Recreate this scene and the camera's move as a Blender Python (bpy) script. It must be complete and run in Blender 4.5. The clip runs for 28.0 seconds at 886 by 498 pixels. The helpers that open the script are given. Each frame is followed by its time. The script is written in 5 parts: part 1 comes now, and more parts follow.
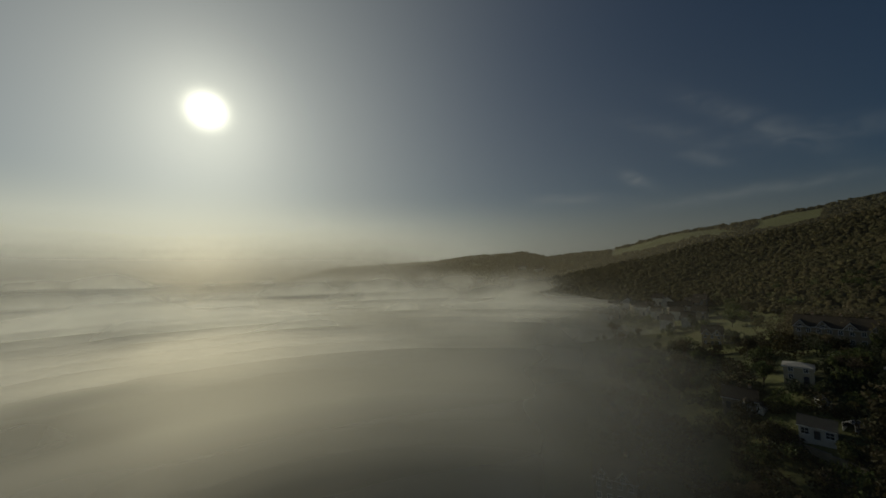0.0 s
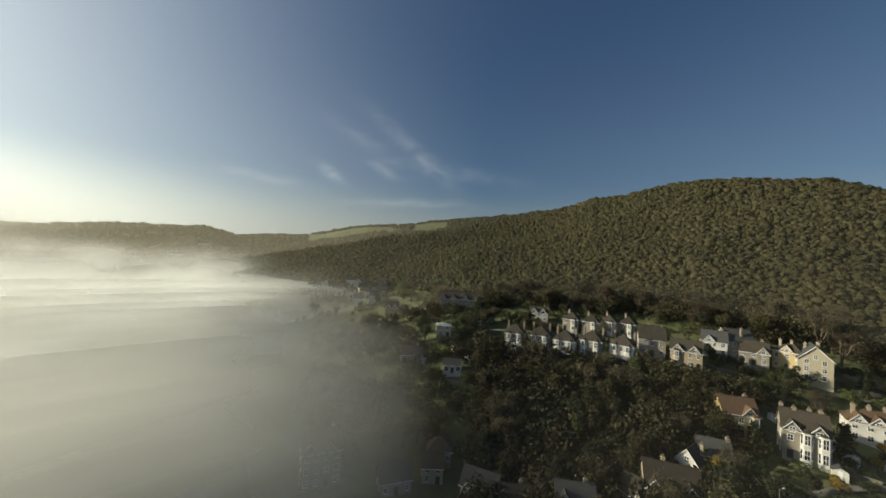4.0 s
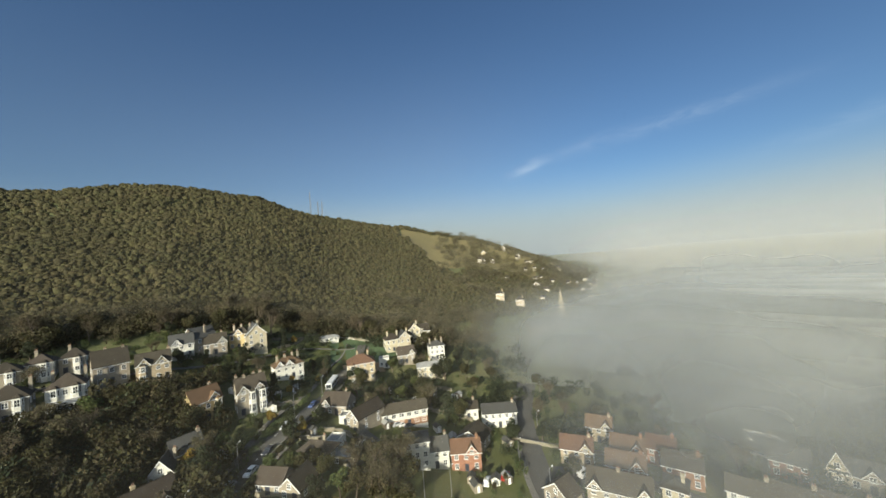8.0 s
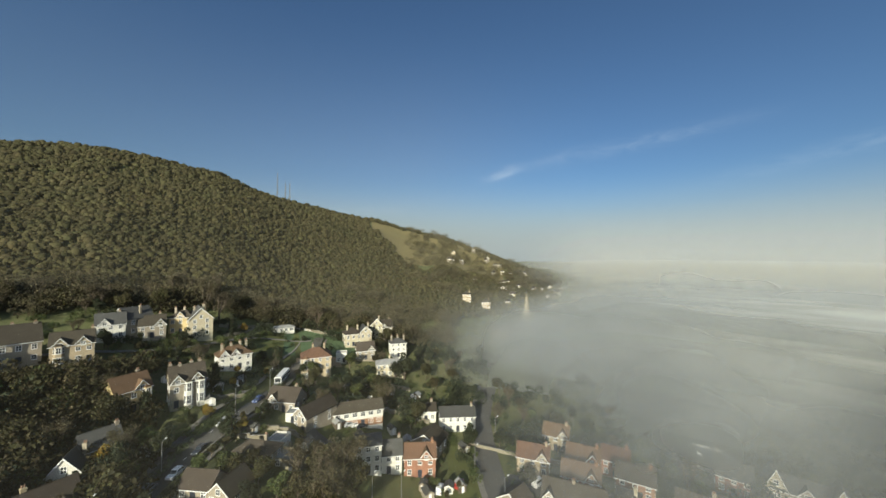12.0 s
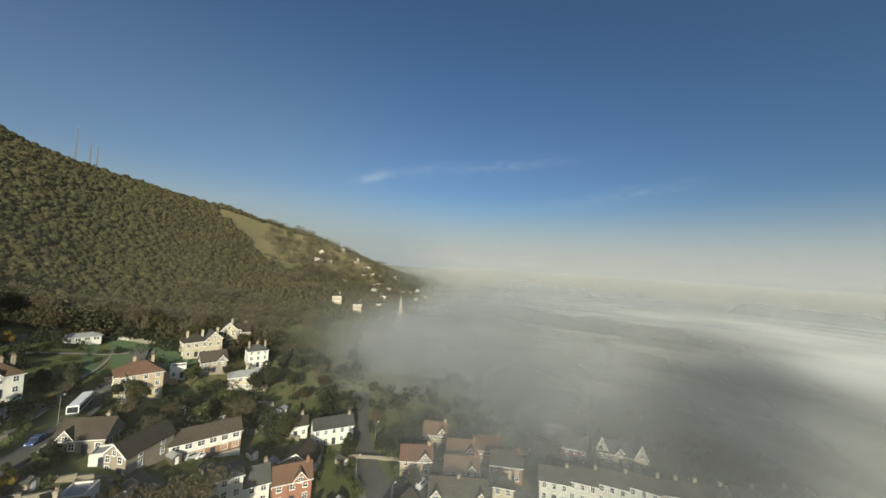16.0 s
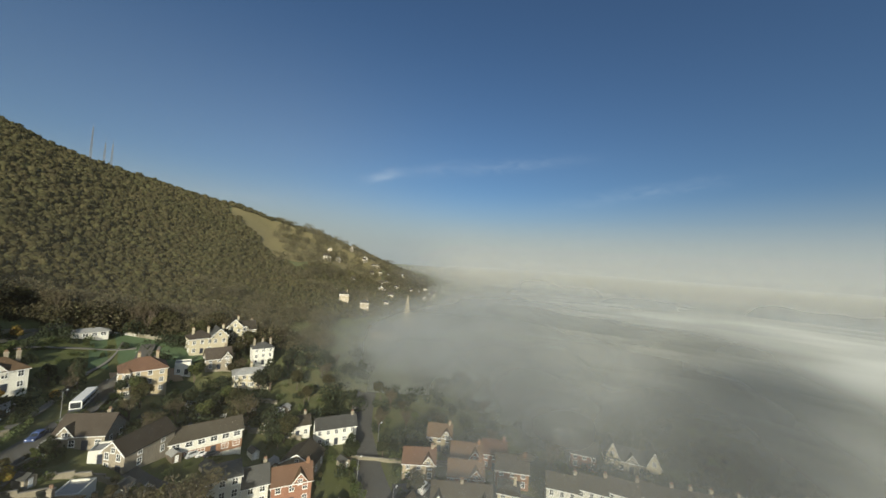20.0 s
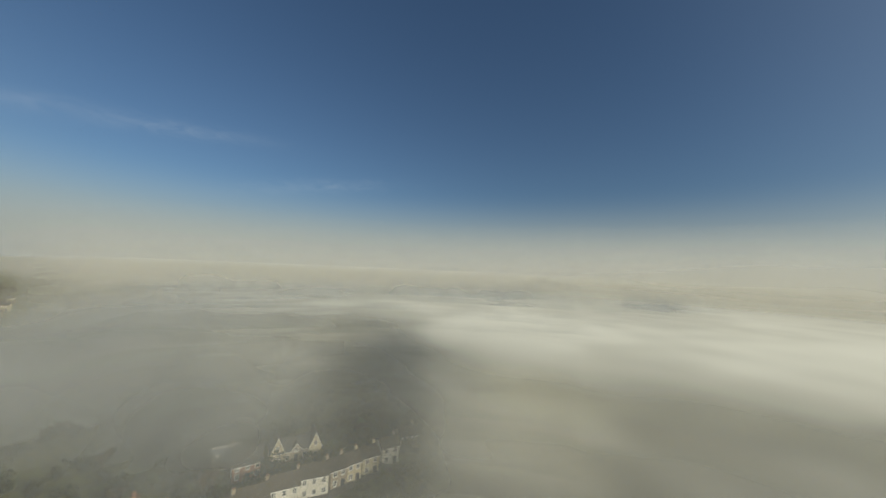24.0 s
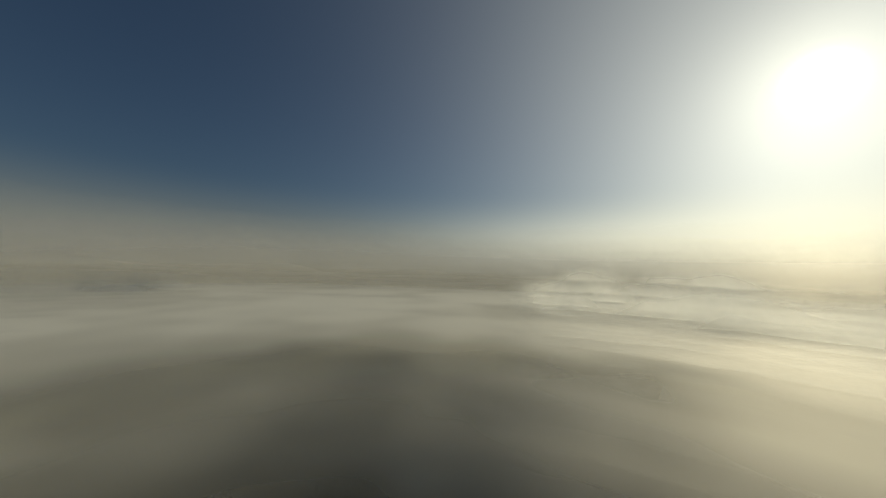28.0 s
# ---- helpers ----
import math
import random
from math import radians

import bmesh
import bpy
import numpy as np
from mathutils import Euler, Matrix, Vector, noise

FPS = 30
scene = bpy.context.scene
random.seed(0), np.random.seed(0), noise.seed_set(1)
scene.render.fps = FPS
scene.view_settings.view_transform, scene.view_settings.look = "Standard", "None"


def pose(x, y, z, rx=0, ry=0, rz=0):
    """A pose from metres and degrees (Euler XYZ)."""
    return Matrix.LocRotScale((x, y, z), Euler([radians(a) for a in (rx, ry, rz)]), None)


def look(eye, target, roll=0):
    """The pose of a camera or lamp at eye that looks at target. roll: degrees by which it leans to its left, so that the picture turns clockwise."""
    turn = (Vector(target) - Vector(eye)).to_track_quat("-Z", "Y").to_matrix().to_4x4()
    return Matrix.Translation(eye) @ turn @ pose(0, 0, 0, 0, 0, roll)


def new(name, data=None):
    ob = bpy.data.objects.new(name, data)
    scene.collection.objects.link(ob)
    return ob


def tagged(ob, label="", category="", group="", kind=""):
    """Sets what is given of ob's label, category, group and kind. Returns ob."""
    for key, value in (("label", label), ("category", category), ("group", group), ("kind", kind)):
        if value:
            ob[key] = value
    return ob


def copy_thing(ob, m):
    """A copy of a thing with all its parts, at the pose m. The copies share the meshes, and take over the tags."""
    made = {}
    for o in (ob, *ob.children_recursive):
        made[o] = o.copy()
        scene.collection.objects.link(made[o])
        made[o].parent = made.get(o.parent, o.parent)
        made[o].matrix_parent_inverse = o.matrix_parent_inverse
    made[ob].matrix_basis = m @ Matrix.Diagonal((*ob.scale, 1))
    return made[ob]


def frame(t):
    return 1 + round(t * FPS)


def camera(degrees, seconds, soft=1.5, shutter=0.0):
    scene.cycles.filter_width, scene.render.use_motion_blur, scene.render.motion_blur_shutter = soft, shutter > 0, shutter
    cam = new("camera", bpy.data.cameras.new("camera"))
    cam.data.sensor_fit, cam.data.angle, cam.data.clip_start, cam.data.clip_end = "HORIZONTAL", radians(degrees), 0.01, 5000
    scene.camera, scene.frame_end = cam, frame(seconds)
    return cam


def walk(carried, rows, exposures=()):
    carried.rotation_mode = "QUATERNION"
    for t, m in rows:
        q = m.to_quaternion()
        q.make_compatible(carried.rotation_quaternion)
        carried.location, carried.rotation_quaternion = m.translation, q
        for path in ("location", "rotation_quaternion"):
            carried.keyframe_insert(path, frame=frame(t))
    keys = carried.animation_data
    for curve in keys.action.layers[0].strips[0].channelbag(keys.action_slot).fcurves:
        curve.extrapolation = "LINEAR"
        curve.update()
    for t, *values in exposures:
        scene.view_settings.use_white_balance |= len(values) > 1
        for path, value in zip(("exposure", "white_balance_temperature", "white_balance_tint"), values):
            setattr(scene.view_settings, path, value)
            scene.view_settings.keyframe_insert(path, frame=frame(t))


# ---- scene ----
LENS = 105.2
cam = camera(LENS, 28.0, soft=1.6)
EYE_Z = 65.0
PATH = (
    # seconds, metres from the hovering place, then yaw, pitch and roll in degrees
    (0.0, 2.21, -6.28, 2.08, -8.35, 3.61, 0.90),
    (0.5, 2.18, -5.51, 1.85, -8.41, 3.41, 0.40),
    (1.0, 1.95, -2.76, 1.36, -16.70, 3.07, 0.70),
    (1.5, 1.31, -0.59, 0.78, -22.37, 2.61, 0.08),
    (2.0, -2.21, -0.05, 0.45, -40.85, 2.32, -0.30),
    (2.5, -3.68, 0.92, 0.19, -40.82, 2.20, -1.10),
    (3.0, -4.16, 3.45, -0.29, -56.20, 2.40, -2.00),
    (3.5, -4.09, 4.20, -0.48, -56.17, 2.11, -2.55),
    (4.0, -2.95, 4.27, -0.57, -57.53, 1.95, -3.11),
    (4.5, 0.34, 4.24, -0.46, -69.20, 2.67, -2.70),
    (6.5, -4.90, 2.23, 2.38, -64.82, 2.80, -1.73),
    (7.0, -3.98, 3.42, 2.18, -91.55, 3.40, 0.80),
    (7.5, -6.35, 1.68, 1.43, -122.12, 2.77, 5.27),
    (8.0, -9.10, 2.57, 0.37, -133.69, 1.59, 4.47),
    (8.5, -7.39, 1.53, -0.46, -139.22, 0.80, 2.82),
    (9.0, -7.35, 1.24, -0.65, -138.33, 0.97, 1.69),
    (9.5, -7.73, 1.20, -0.69, -138.30, 1.04, 1.14),
    (10.0, -7.36, 0.56, -0.73, -137.65, 0.87, 0.54),
    (10.5, -6.89, 0.11, -0.72, -138.23, 0.94, 0.23),
    (11.0, -6.45, -0.34, -0.64, -138.45, 0.87, -0.04),
    (11.5, -6.14, -0.55, -0.60, -138.78, 1.06, -0.12),
    (12.0, -4.94, -0.96, -0.65, -138.89, 1.16, -0.33),
    (12.5, -3.27, -0.33, -0.96, -140.40, 1.95, 0.01),
    (13.0, -0.06, 2.38, -1.63, -155.73, 2.20, -0.37),
    (13.5, 2.59, 2.09, -2.11, -161.51, 1.88, -1.54),
    (15.5, 5.00, 0.63, -2.56, -162.02, 2.61, -3.43),
    (16.0, 5.02, 0.11, -2.58, -161.47, 2.50, -3.55),
    (16.5, 4.96, -0.33, -2.65, -161.11, 2.52, -3.62),
    (17.0, 4.81, -0.69, -2.96, -161.10, 2.04, -2.96),
    (17.5, 4.73, -0.97, -2.69, -160.82, 2.48, -3.87),
    (18.0, 4.60, -1.38, -2.71, -160.48, 2.39, -3.81),
    (18.5, 4.49, -2.01, -2.76, -159.54, 1.83, -3.79),
    (19.0, 4.54, -2.43, -2.77, -159.68, 1.68, -3.88),
    (19.5, 4.66, -2.77, -2.79, -159.73, 1.70, -3.86),
    (20.0, 4.81, -3.08, -2.86, -159.94, 2.28, -3.97),
    (20.5, 4.81, -3.27, -3.02, -160.39, 1.94, -3.26),
    (22.5, 7.28, -6.50, -0.80, -178.66, 1.60, -2.60),
    (23.0, 5.92, -6.00, -0.30, -189.14, 1.90, -2.80),
    (23.5, 3.44, -5.00, 0.20, -200.17, 2.40, -2.60),
    (24.0, 0.77, -4.21, 0.80, -210.04, 3.20, -2.60),
    (24.5, 0.73, -1.68, 0.90, -223.87, 2.95, -1.40),
    (25.0, 1.03, 0.20, 0.82, -230.14, 2.44, -1.40),
    (25.5, 1.18, 1.33, 0.14, -231.45, 2.23, -1.35),
    (26.0, 1.38, 2.04, -0.43, -233.13, 2.13, -1.68),
    (26.5, 1.72, 2.50, -0.91, -241.55, 1.96, -1.92),
    (27.0, 1.99, 2.52, -1.40, -257.54, 1.36, -1.67),
    (27.5, 1.40, 1.92, -1.87, -277.25, 2.63, -1.47),
    (28.0, 1.17, 1.72, -2.18, -284.43, 3.38, -2.04),
)

EXPOSURES = (
    (0.0, -1.45, 7000, 3),
    (1.0, -1.00, 7000, 3),
    (2.0, -0.50, 7000, 3),
    (3.0, 0.00, 6900, 4),
    (4.5, 0.38, 6700, 4),
    (7.0, 0.98, 6500, 4),
    (8.0, 0.80, 6450, 4),
    (12.0, 0.68, 6400, 3),
    (16.0, 0.56, 6500, 4),
    (20.0, 0.50, 6500, 4),
    (23.0, 0.38, 6700, 4),
    (24.0, 0.32, 6850, 4),
    (26.0, 0.14, 7100, 6),
    (27.0, -0.05, 7200, 6),
    (28.0, -0.75, 7200, 4),
)
walk(cam, [(t, pose(x, y, EYE_Z + z, 90 + pitch, roll, yaw)) for t, x, y, z, yaw, pitch, roll in PATH], EXPOSURES)

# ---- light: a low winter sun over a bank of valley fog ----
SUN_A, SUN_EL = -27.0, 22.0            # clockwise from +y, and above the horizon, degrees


def bearing(a, el):
    return Vector((math.sin(radians(a)) * math.cos(radians(el)), math.cos(radians(a)) * math.cos(radians(el)), math.sin(radians(el))))


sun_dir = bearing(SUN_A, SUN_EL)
scene.cycles.transparent_max_bounces = 32


def node(nt, kind, inputs=(), **attrs):
    n = nt.nodes.new(kind)
    for k, v in attrs.items():
        setattr(n, k, v)
    for k, v in dict(inputs).items():
        if isinstance(v, bpy.types.NodeSocket):
            nt.links.new(v, n.inputs[k])
        else:
            n.inputs[k].default_value = v
    return n


def math_node(nt, op, a, b=0.0, clamp=False):
    return node(nt, "ShaderNodeMath", {0: a, 1: b}, operation=op, use_clamp=clamp).outputs[0]


# thin cirrus: bearing, height, half length, half width, tilt (degrees), strength
WISPS = ((149.0, 13.6, 2.6, 0.7, 17, 0.34), (157.0, 15.4, 6.0, 0.8, 12, 0.08), (170, 16.4, 9, 0.9, 6, 0.10), (38.6, 12.7, 2.4, 0.8, -28, 0.34), (29.5, 10.9, 5.5, 0.7, -4, 0.24), (50, 9.2, 9.5, 0.7, 3, 0.28),
         (46.8, 14.2, 2.4, 0.8, -22, 0.26), (52, 17.5, 8, 1.2, -38, 0.2), (60, 14.6, 10, 1.1, -8, 0.14), (44, 18, 7, 1.3, -25, 0.12), (128, 7.5, 7, 0.7, 2, 0.1), (190, 12, 10, 1.0, 8, 0.08))


def make_world():
    w = bpy.data.worlds.new("sky")
    scene.world = w
    w.use_nodes = True
    nt = w.node_tree
    nt.nodes.clear()
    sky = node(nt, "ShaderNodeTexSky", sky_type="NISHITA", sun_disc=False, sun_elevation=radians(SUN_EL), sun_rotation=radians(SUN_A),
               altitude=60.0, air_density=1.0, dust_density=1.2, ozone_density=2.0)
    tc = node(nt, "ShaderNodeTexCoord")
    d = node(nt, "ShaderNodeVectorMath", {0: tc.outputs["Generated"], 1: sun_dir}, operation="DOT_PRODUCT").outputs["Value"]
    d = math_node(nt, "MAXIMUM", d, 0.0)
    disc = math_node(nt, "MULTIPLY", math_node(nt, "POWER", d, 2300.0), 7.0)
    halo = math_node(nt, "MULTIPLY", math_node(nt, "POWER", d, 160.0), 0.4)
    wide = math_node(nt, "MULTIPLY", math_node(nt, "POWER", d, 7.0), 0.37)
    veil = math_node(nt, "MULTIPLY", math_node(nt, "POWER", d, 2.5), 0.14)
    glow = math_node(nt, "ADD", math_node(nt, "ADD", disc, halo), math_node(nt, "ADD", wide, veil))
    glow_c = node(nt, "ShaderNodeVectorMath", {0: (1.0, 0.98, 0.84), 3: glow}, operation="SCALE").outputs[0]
    # thin cirrus high up
    sep = node(nt, "ShaderNodeSeparateXYZ", {0: tc.outputs["Generated"]})
    mp = node(nt, "ShaderNodeMapping", {0: tc.outputs["Generated"], "Rotation": (0.2, 0.1, 0.5), "Scale": (9.0, 12.0, 26.0)})
    n1 = node(nt, "ShaderNodeTexNoise", {"Vector": mp.outputs[0], "Scale": 1.6, "Detail": 6.0, "Roughness": 0.6, "Distortion": 0.8}).outputs[0]
    streak = node(nt, "ShaderNodeMapRange", {0: n1, 1: 0.34, 2: 0.70, 3: 0.15, 4: 1.0}).outputs[0]
    cir = 0.0
    for a, el, half_l, half_w, tilt, much in WISPS:
        c = bearing(a, el)
        side, up = bearing(a + 90, 0), bearing(a, el + 90)
        along = side * math.cos(radians(tilt)) + up * math.sin(radians(tilt))
        across = up * math.cos(radians(tilt)) - side * math.sin(radians(tilt))
        g = math_node(nt, "LESS_THAN", 0.8, node(nt, "ShaderNodeVectorMath", {0: tc.outputs["Generated"], 1: c}, operation="DOT_PRODUCT").outputs["Value"])
        for way, half in ((along, half_l), (across, half_w)):
            q = node(nt, "ShaderNodeVectorMath", {0: tc.outputs["Generated"], 1: way / math.sin(radians(half))}, operation="DOT_PRODUCT").outputs["Value"]
            g = math_node(nt, "MULTIPLY", g, math_node(nt, "POWER", 2.718, math_node(nt, "MULTIPLY", math_node(nt, "MULTIPLY", q, q), -1.0)))
        cir = math_node(nt, "ADD", cir, math_node(nt, "MULTIPLY", g, much))
    cir = math_node(nt, "MULTIPLY", cir, streak, True)
    sk = node(nt, "ShaderNodeVectorMath", {0: sky.outputs[0], 1: (SKY * 0.76, SKY * 0.92, SKY * 1.12)}, operation="MULTIPLY").outputs[0]
    mixc = node(nt, "ShaderNodeMix", {0: cir, 6: sk, 7: (0.62, 0.66, 0.70, 1.0)}, data_type="RGBA").outputs[2]
    # haze near the horizon, bright on the sun's side
    hz = node(nt, "ShaderNodeMapRange", {0: sep.outputs[2], 1: 0.0, 2: 0.24, 3: 1.0, 4: 0.0}, interpolation_type="SMOOTHERSTEP").outputs[0]
    near = math_node(nt, "POWER", d, 4.0)
    lit = math_node(nt, "ADD", 0.31, math_node(nt, "MULTIPLY", near, 1.5))
    tone = node(nt, "ShaderNodeMix", {0: near, 6: (0.87, 0.95, 0.98, 1.0), 7: (1.0, 0.95, 0.76, 1.0)}, data_type="RGBA").outputs[2]
    hc = node(nt, "ShaderNodeVectorMath", {0: tone, 3: lit}, operation="SCALE").outputs[0]
    mixc = node(nt, "ShaderNodeMix", {0: math_node(nt, "MULTIPLY", hz, 0.9), 6: mixc, 7: hc}, data_type="RGBA").outputs[2]
    tot = node(nt, "ShaderNodeVectorMath", {0: mixc, 1: glow_c}, operation="ADD").outputs[0]
    bg = node(nt, "ShaderNodeBackground", {0: tot, 1: 1.0})
    out = node(nt, "ShaderNodeOutputWorld", {0: bg.outputs[0]})


SKY = 0.052
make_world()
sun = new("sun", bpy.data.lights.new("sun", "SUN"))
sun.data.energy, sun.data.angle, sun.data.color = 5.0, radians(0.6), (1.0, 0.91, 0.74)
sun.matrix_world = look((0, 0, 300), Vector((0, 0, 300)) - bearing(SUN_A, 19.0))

# ---- materials ----
def material(name, color, rough=0.8, var=0.25, scale=1.0, fine=8.0, bump=0.15, metal=0.0, spec=0.4, second=None, obj_var=0.0, island=0.0, coords="Object", through_light=0.0):
    """A principled surface with a broad stain, a fine grain and a little relief. Scale: stains a metre."""
    m = bpy.data.materials.new(name)
    m.use_nodes = True
    nt = m.node_tree
    bsdf = nt.nodes["Principled BSDF"]
    tc = node(nt, "ShaderNodeTexCoord").outputs[coords]
    big = node(nt, "ShaderNodeTexNoise", {"Vector": tc, "Scale": scale, "Detail": 5.0, "Roughness": 0.6}).outputs[0]
    small = node(nt, "ShaderNodeTexNoise", {"Vector": tc, "Scale": scale * fine, "Detail": 4.0, "Roughness": 0.65}).outputs[0]
    two = second or tuple(c * 0.55 for c in color)
    f = math_node(nt, "ADD", math_node(nt, "MULTIPLY", big, 0.6), math_node(nt, "MULTIPLY", small, 0.4))
    f = node(nt, "ShaderNodeMapRange", {0: f, 1: 0.5 - 0.22, 2: 0.5 + 0.22, 3: 0.0, 4: 1.0}).outputs[0]
    lo = tuple(a + (b - a) * var * 2 for a, b in zip(color, two))
    col = node(nt, "ShaderNodeMix", {0: f, 6: (*lo, 1), 7: (*color, 1)}, data_type="RGBA").outputs[2]
    for src, amount in ((("ShaderNodeObjectInfo", "Random"), obj_var), (("ShaderNodeNewGeometry", "Random Per Island"), island)):
        if amount:
            r = node(nt, src[0]).outputs[src[1]]
            v = node(nt, "ShaderNodeMapRange", {0: r, 1: 0.0, 2: 1.0, 3: 1 - amount, 4: 1 + amount}).outputs[0]
            h = node(nt, "ShaderNodeMapRange", {0: math_node(nt, "FRACT", math_node(nt, "MULTIPLY", r, 7.31)), 3: 0.5 - amount * 0.07, 4: 0.5 + amount * 0.05}).outputs[0]
            col = node(nt, "ShaderNodeHueSaturation", {"Color": col, "Value": v, "Hue": h}).outputs[0]
    nt.links.new(col, bsdf.inputs["Base Color"])
    bsdf.inputs["Roughness"].default_value, bsdf.inputs["Metallic"].default_value = rough, metal
    bsdf.inputs["Specular IOR Level"].default_value = spec
    if bump:
        b = node(nt, "ShaderNodeBump", {"Height": small, "Strength": bump, "Distance": 0.1 / max(scale, 0.03)})
        nt.links.new(b.outputs[0], bsdf.inputs["Normal"])
    if through_light:
        tl = node(nt, "ShaderNodeBsdfTranslucent", {0: col})
        mx = node(nt, "ShaderNodeMixShader", {0: through_light, 1: bsdf.outputs[0], 2: tl.outputs[0]})
        nt.links.new(mx.outputs[0], nt.nodes["Material Output"].inputs[0])
    return m


MAT = dict(
    stone=material("grey_limestone", (0.33, 0.29, 0.22), 0.9, 0.4, 0.5, 7, 0.4, obj_var=0.12),
    warm=material("warm_limestone", (0.42, 0.35, 0.23), 0.9, 0.35, 0.5, 7, 0.4, obj_var=0.12),
    cream=material("cream_render", (0.47, 0.42, 0.30), 0.85, 0.2, 0.4, 9, 0.1, obj_var=0.08),
    yellow=material("ochre_render", (0.47, 0.37, 0.19), 0.85, 0.2, 0.4, 9, 0.1),
    white=material("white_render", (0.60, 0.585, 0.52), 0.8, 0.15, 0.4, 9, 0.08),
    brick=material("red_brick", (0.28, 0.15, 0.09), 0.9, 0.3, 0.6, 12, 0.25, obj_var=0.15),
    trim=material("white_paint", (0.78, 0.78, 0.76), 0.5, 0.1, 1.0, 6, 0.03),
    slate=material("brown_tile_roof", (0.066, 0.056, 0.043), 0.85, 0.4, 0.5, 10, 0.5, spec=0.2, obj_var=0.25),
    greyslate=material("grey_slate_roof", (0.078, 0.078, 0.074), 0.75, 0.35, 0.5, 10, 0.4, spec=0.25, obj_var=0.2),
    redtile=material("red_clay_tile_roof", (0.135, 0.08, 0.046), 0.8, 0.35, 0.5, 10, 0.5, obj_var=0.2),
    flatroof=material("pale_felt_roof", (0.30, 0.30, 0.29), 0.8, 0.3, 0.4, 8, 0.2),
    pot=material("clay_pot", (0.24, 0.15, 0.10), 0.8, 0.2, 2.0),
    metal=material("grey_metal", (0.3, 0.3, 0.3), 0.5, 0.2, 1.0, 6, 0.02, metal=0.6),
    asphalt=material("asphalt", (0.105, 0.10, 0.09), 0.9, 0.35, 0.15, 30, 0.2),
    paving=material("grey_paving", (0.19, 0.18, 0.16), 0.9, 0.3, 0.3, 15, 0.2),
    wall=material("garden_wall_stone", (0.25, 0.225, 0.165), 0.9, 0.4, 0.8, 8, 0.5, obj_var=0.1),
    hedge=material("hedge_leaves", (0.085, 0.11, 0.034), 0.8, 0.5, 0.6, 10, 0.6, second=(0.03, 0.045, 0.015), island=0.35),
    lawn=material("mown_grass", (0.09, 0.112, 0.03), 0.9, 0.4, 0.1, 40, 0.3, second=(0.085, 0.075, 0.03)),
    green=material("bowling_green", (0.085, 0.13, 0.06), 0.9, 0.2, 0.08, 40, 0.2),
    drygrass=material("dry_down_grass", (0.20, 0.16, 0.07), 0.95, 0.4, 0.03, 30, 0.2, second=(0.13, 0.12, 0.048)),
    soil=material("tennis_clay", (0.38, 0.27, 0.16), 0.9, 0.2, 0.2, 20, 0.1),
    bark=material("bark", (0.12, 0.095, 0.07), 0.95, 0.4, 1.0, 10, 0.5, obj_var=0.2),
    leaf_olive=material("olive_foliage", (0.072, 0.068, 0.025), 0.75, 0.3, 0.4, 6, 0.0, island=0.5, obj_var=0.25, through_light=0.4),
    leaf_green=material("green_foliage", (0.085, 0.11, 0.034), 0.75, 0.3, 0.4, 6, 0.0, island=0.5, obj_var=0.25, through_light=0.4),
    leaf_dark=material("evergreen_foliage", (0.038, 0.048, 0.021), 0.7, 0.3, 0.4, 6, 0.0, island=0.45, obj_var=0.2, through_light=0.4),
    leaf_gold=material("golden_foliage", (0.26, 0.19, 0.035), 0.75, 0.3, 0.4, 6, 0.0, island=0.45, obj_var=0.2, through_light=0.4),
    leaf_brown=material("bare_twigs", (0.125, 0.11, 0.06), 0.85, 0.3, 0.4, 6, 0.0, island=0.4, obj_var=0.2, through_light=0.4),
    woods=material("wooded_hill_foliage", (0.118, 0.102, 0.044), 0.9, 0.45, 0.02, 20, 0.25, second=(0.062, 0.064, 0.027), island=0.3, through_light=0.5),
    rubber=material("tyre_rubber", (0.02, 0.02, 0.02), 0.8, 0.1, 3.0),
)
for key, c in dict(car_white=(0.75, 0.75, 0.74), car_dark=(0.03, 0.035, 0.05), car_red=(0.30, 0.03, 0.02), car_blue=(0.05, 0.08, 0.2), car_silver=(0.4, 0.41, 0.42)).items():
    MAT[key] = material(key.replace("car_", "") + "_car_paint", c, 0.3, 0.06, 1.0, 6, 0.0, spec=0.6)
MAT["glass"] = material("window_glass", (0.03, 0.035, 0.04), 0.08, 0.2, 0.6, 4, 0.0, spec=0.8)


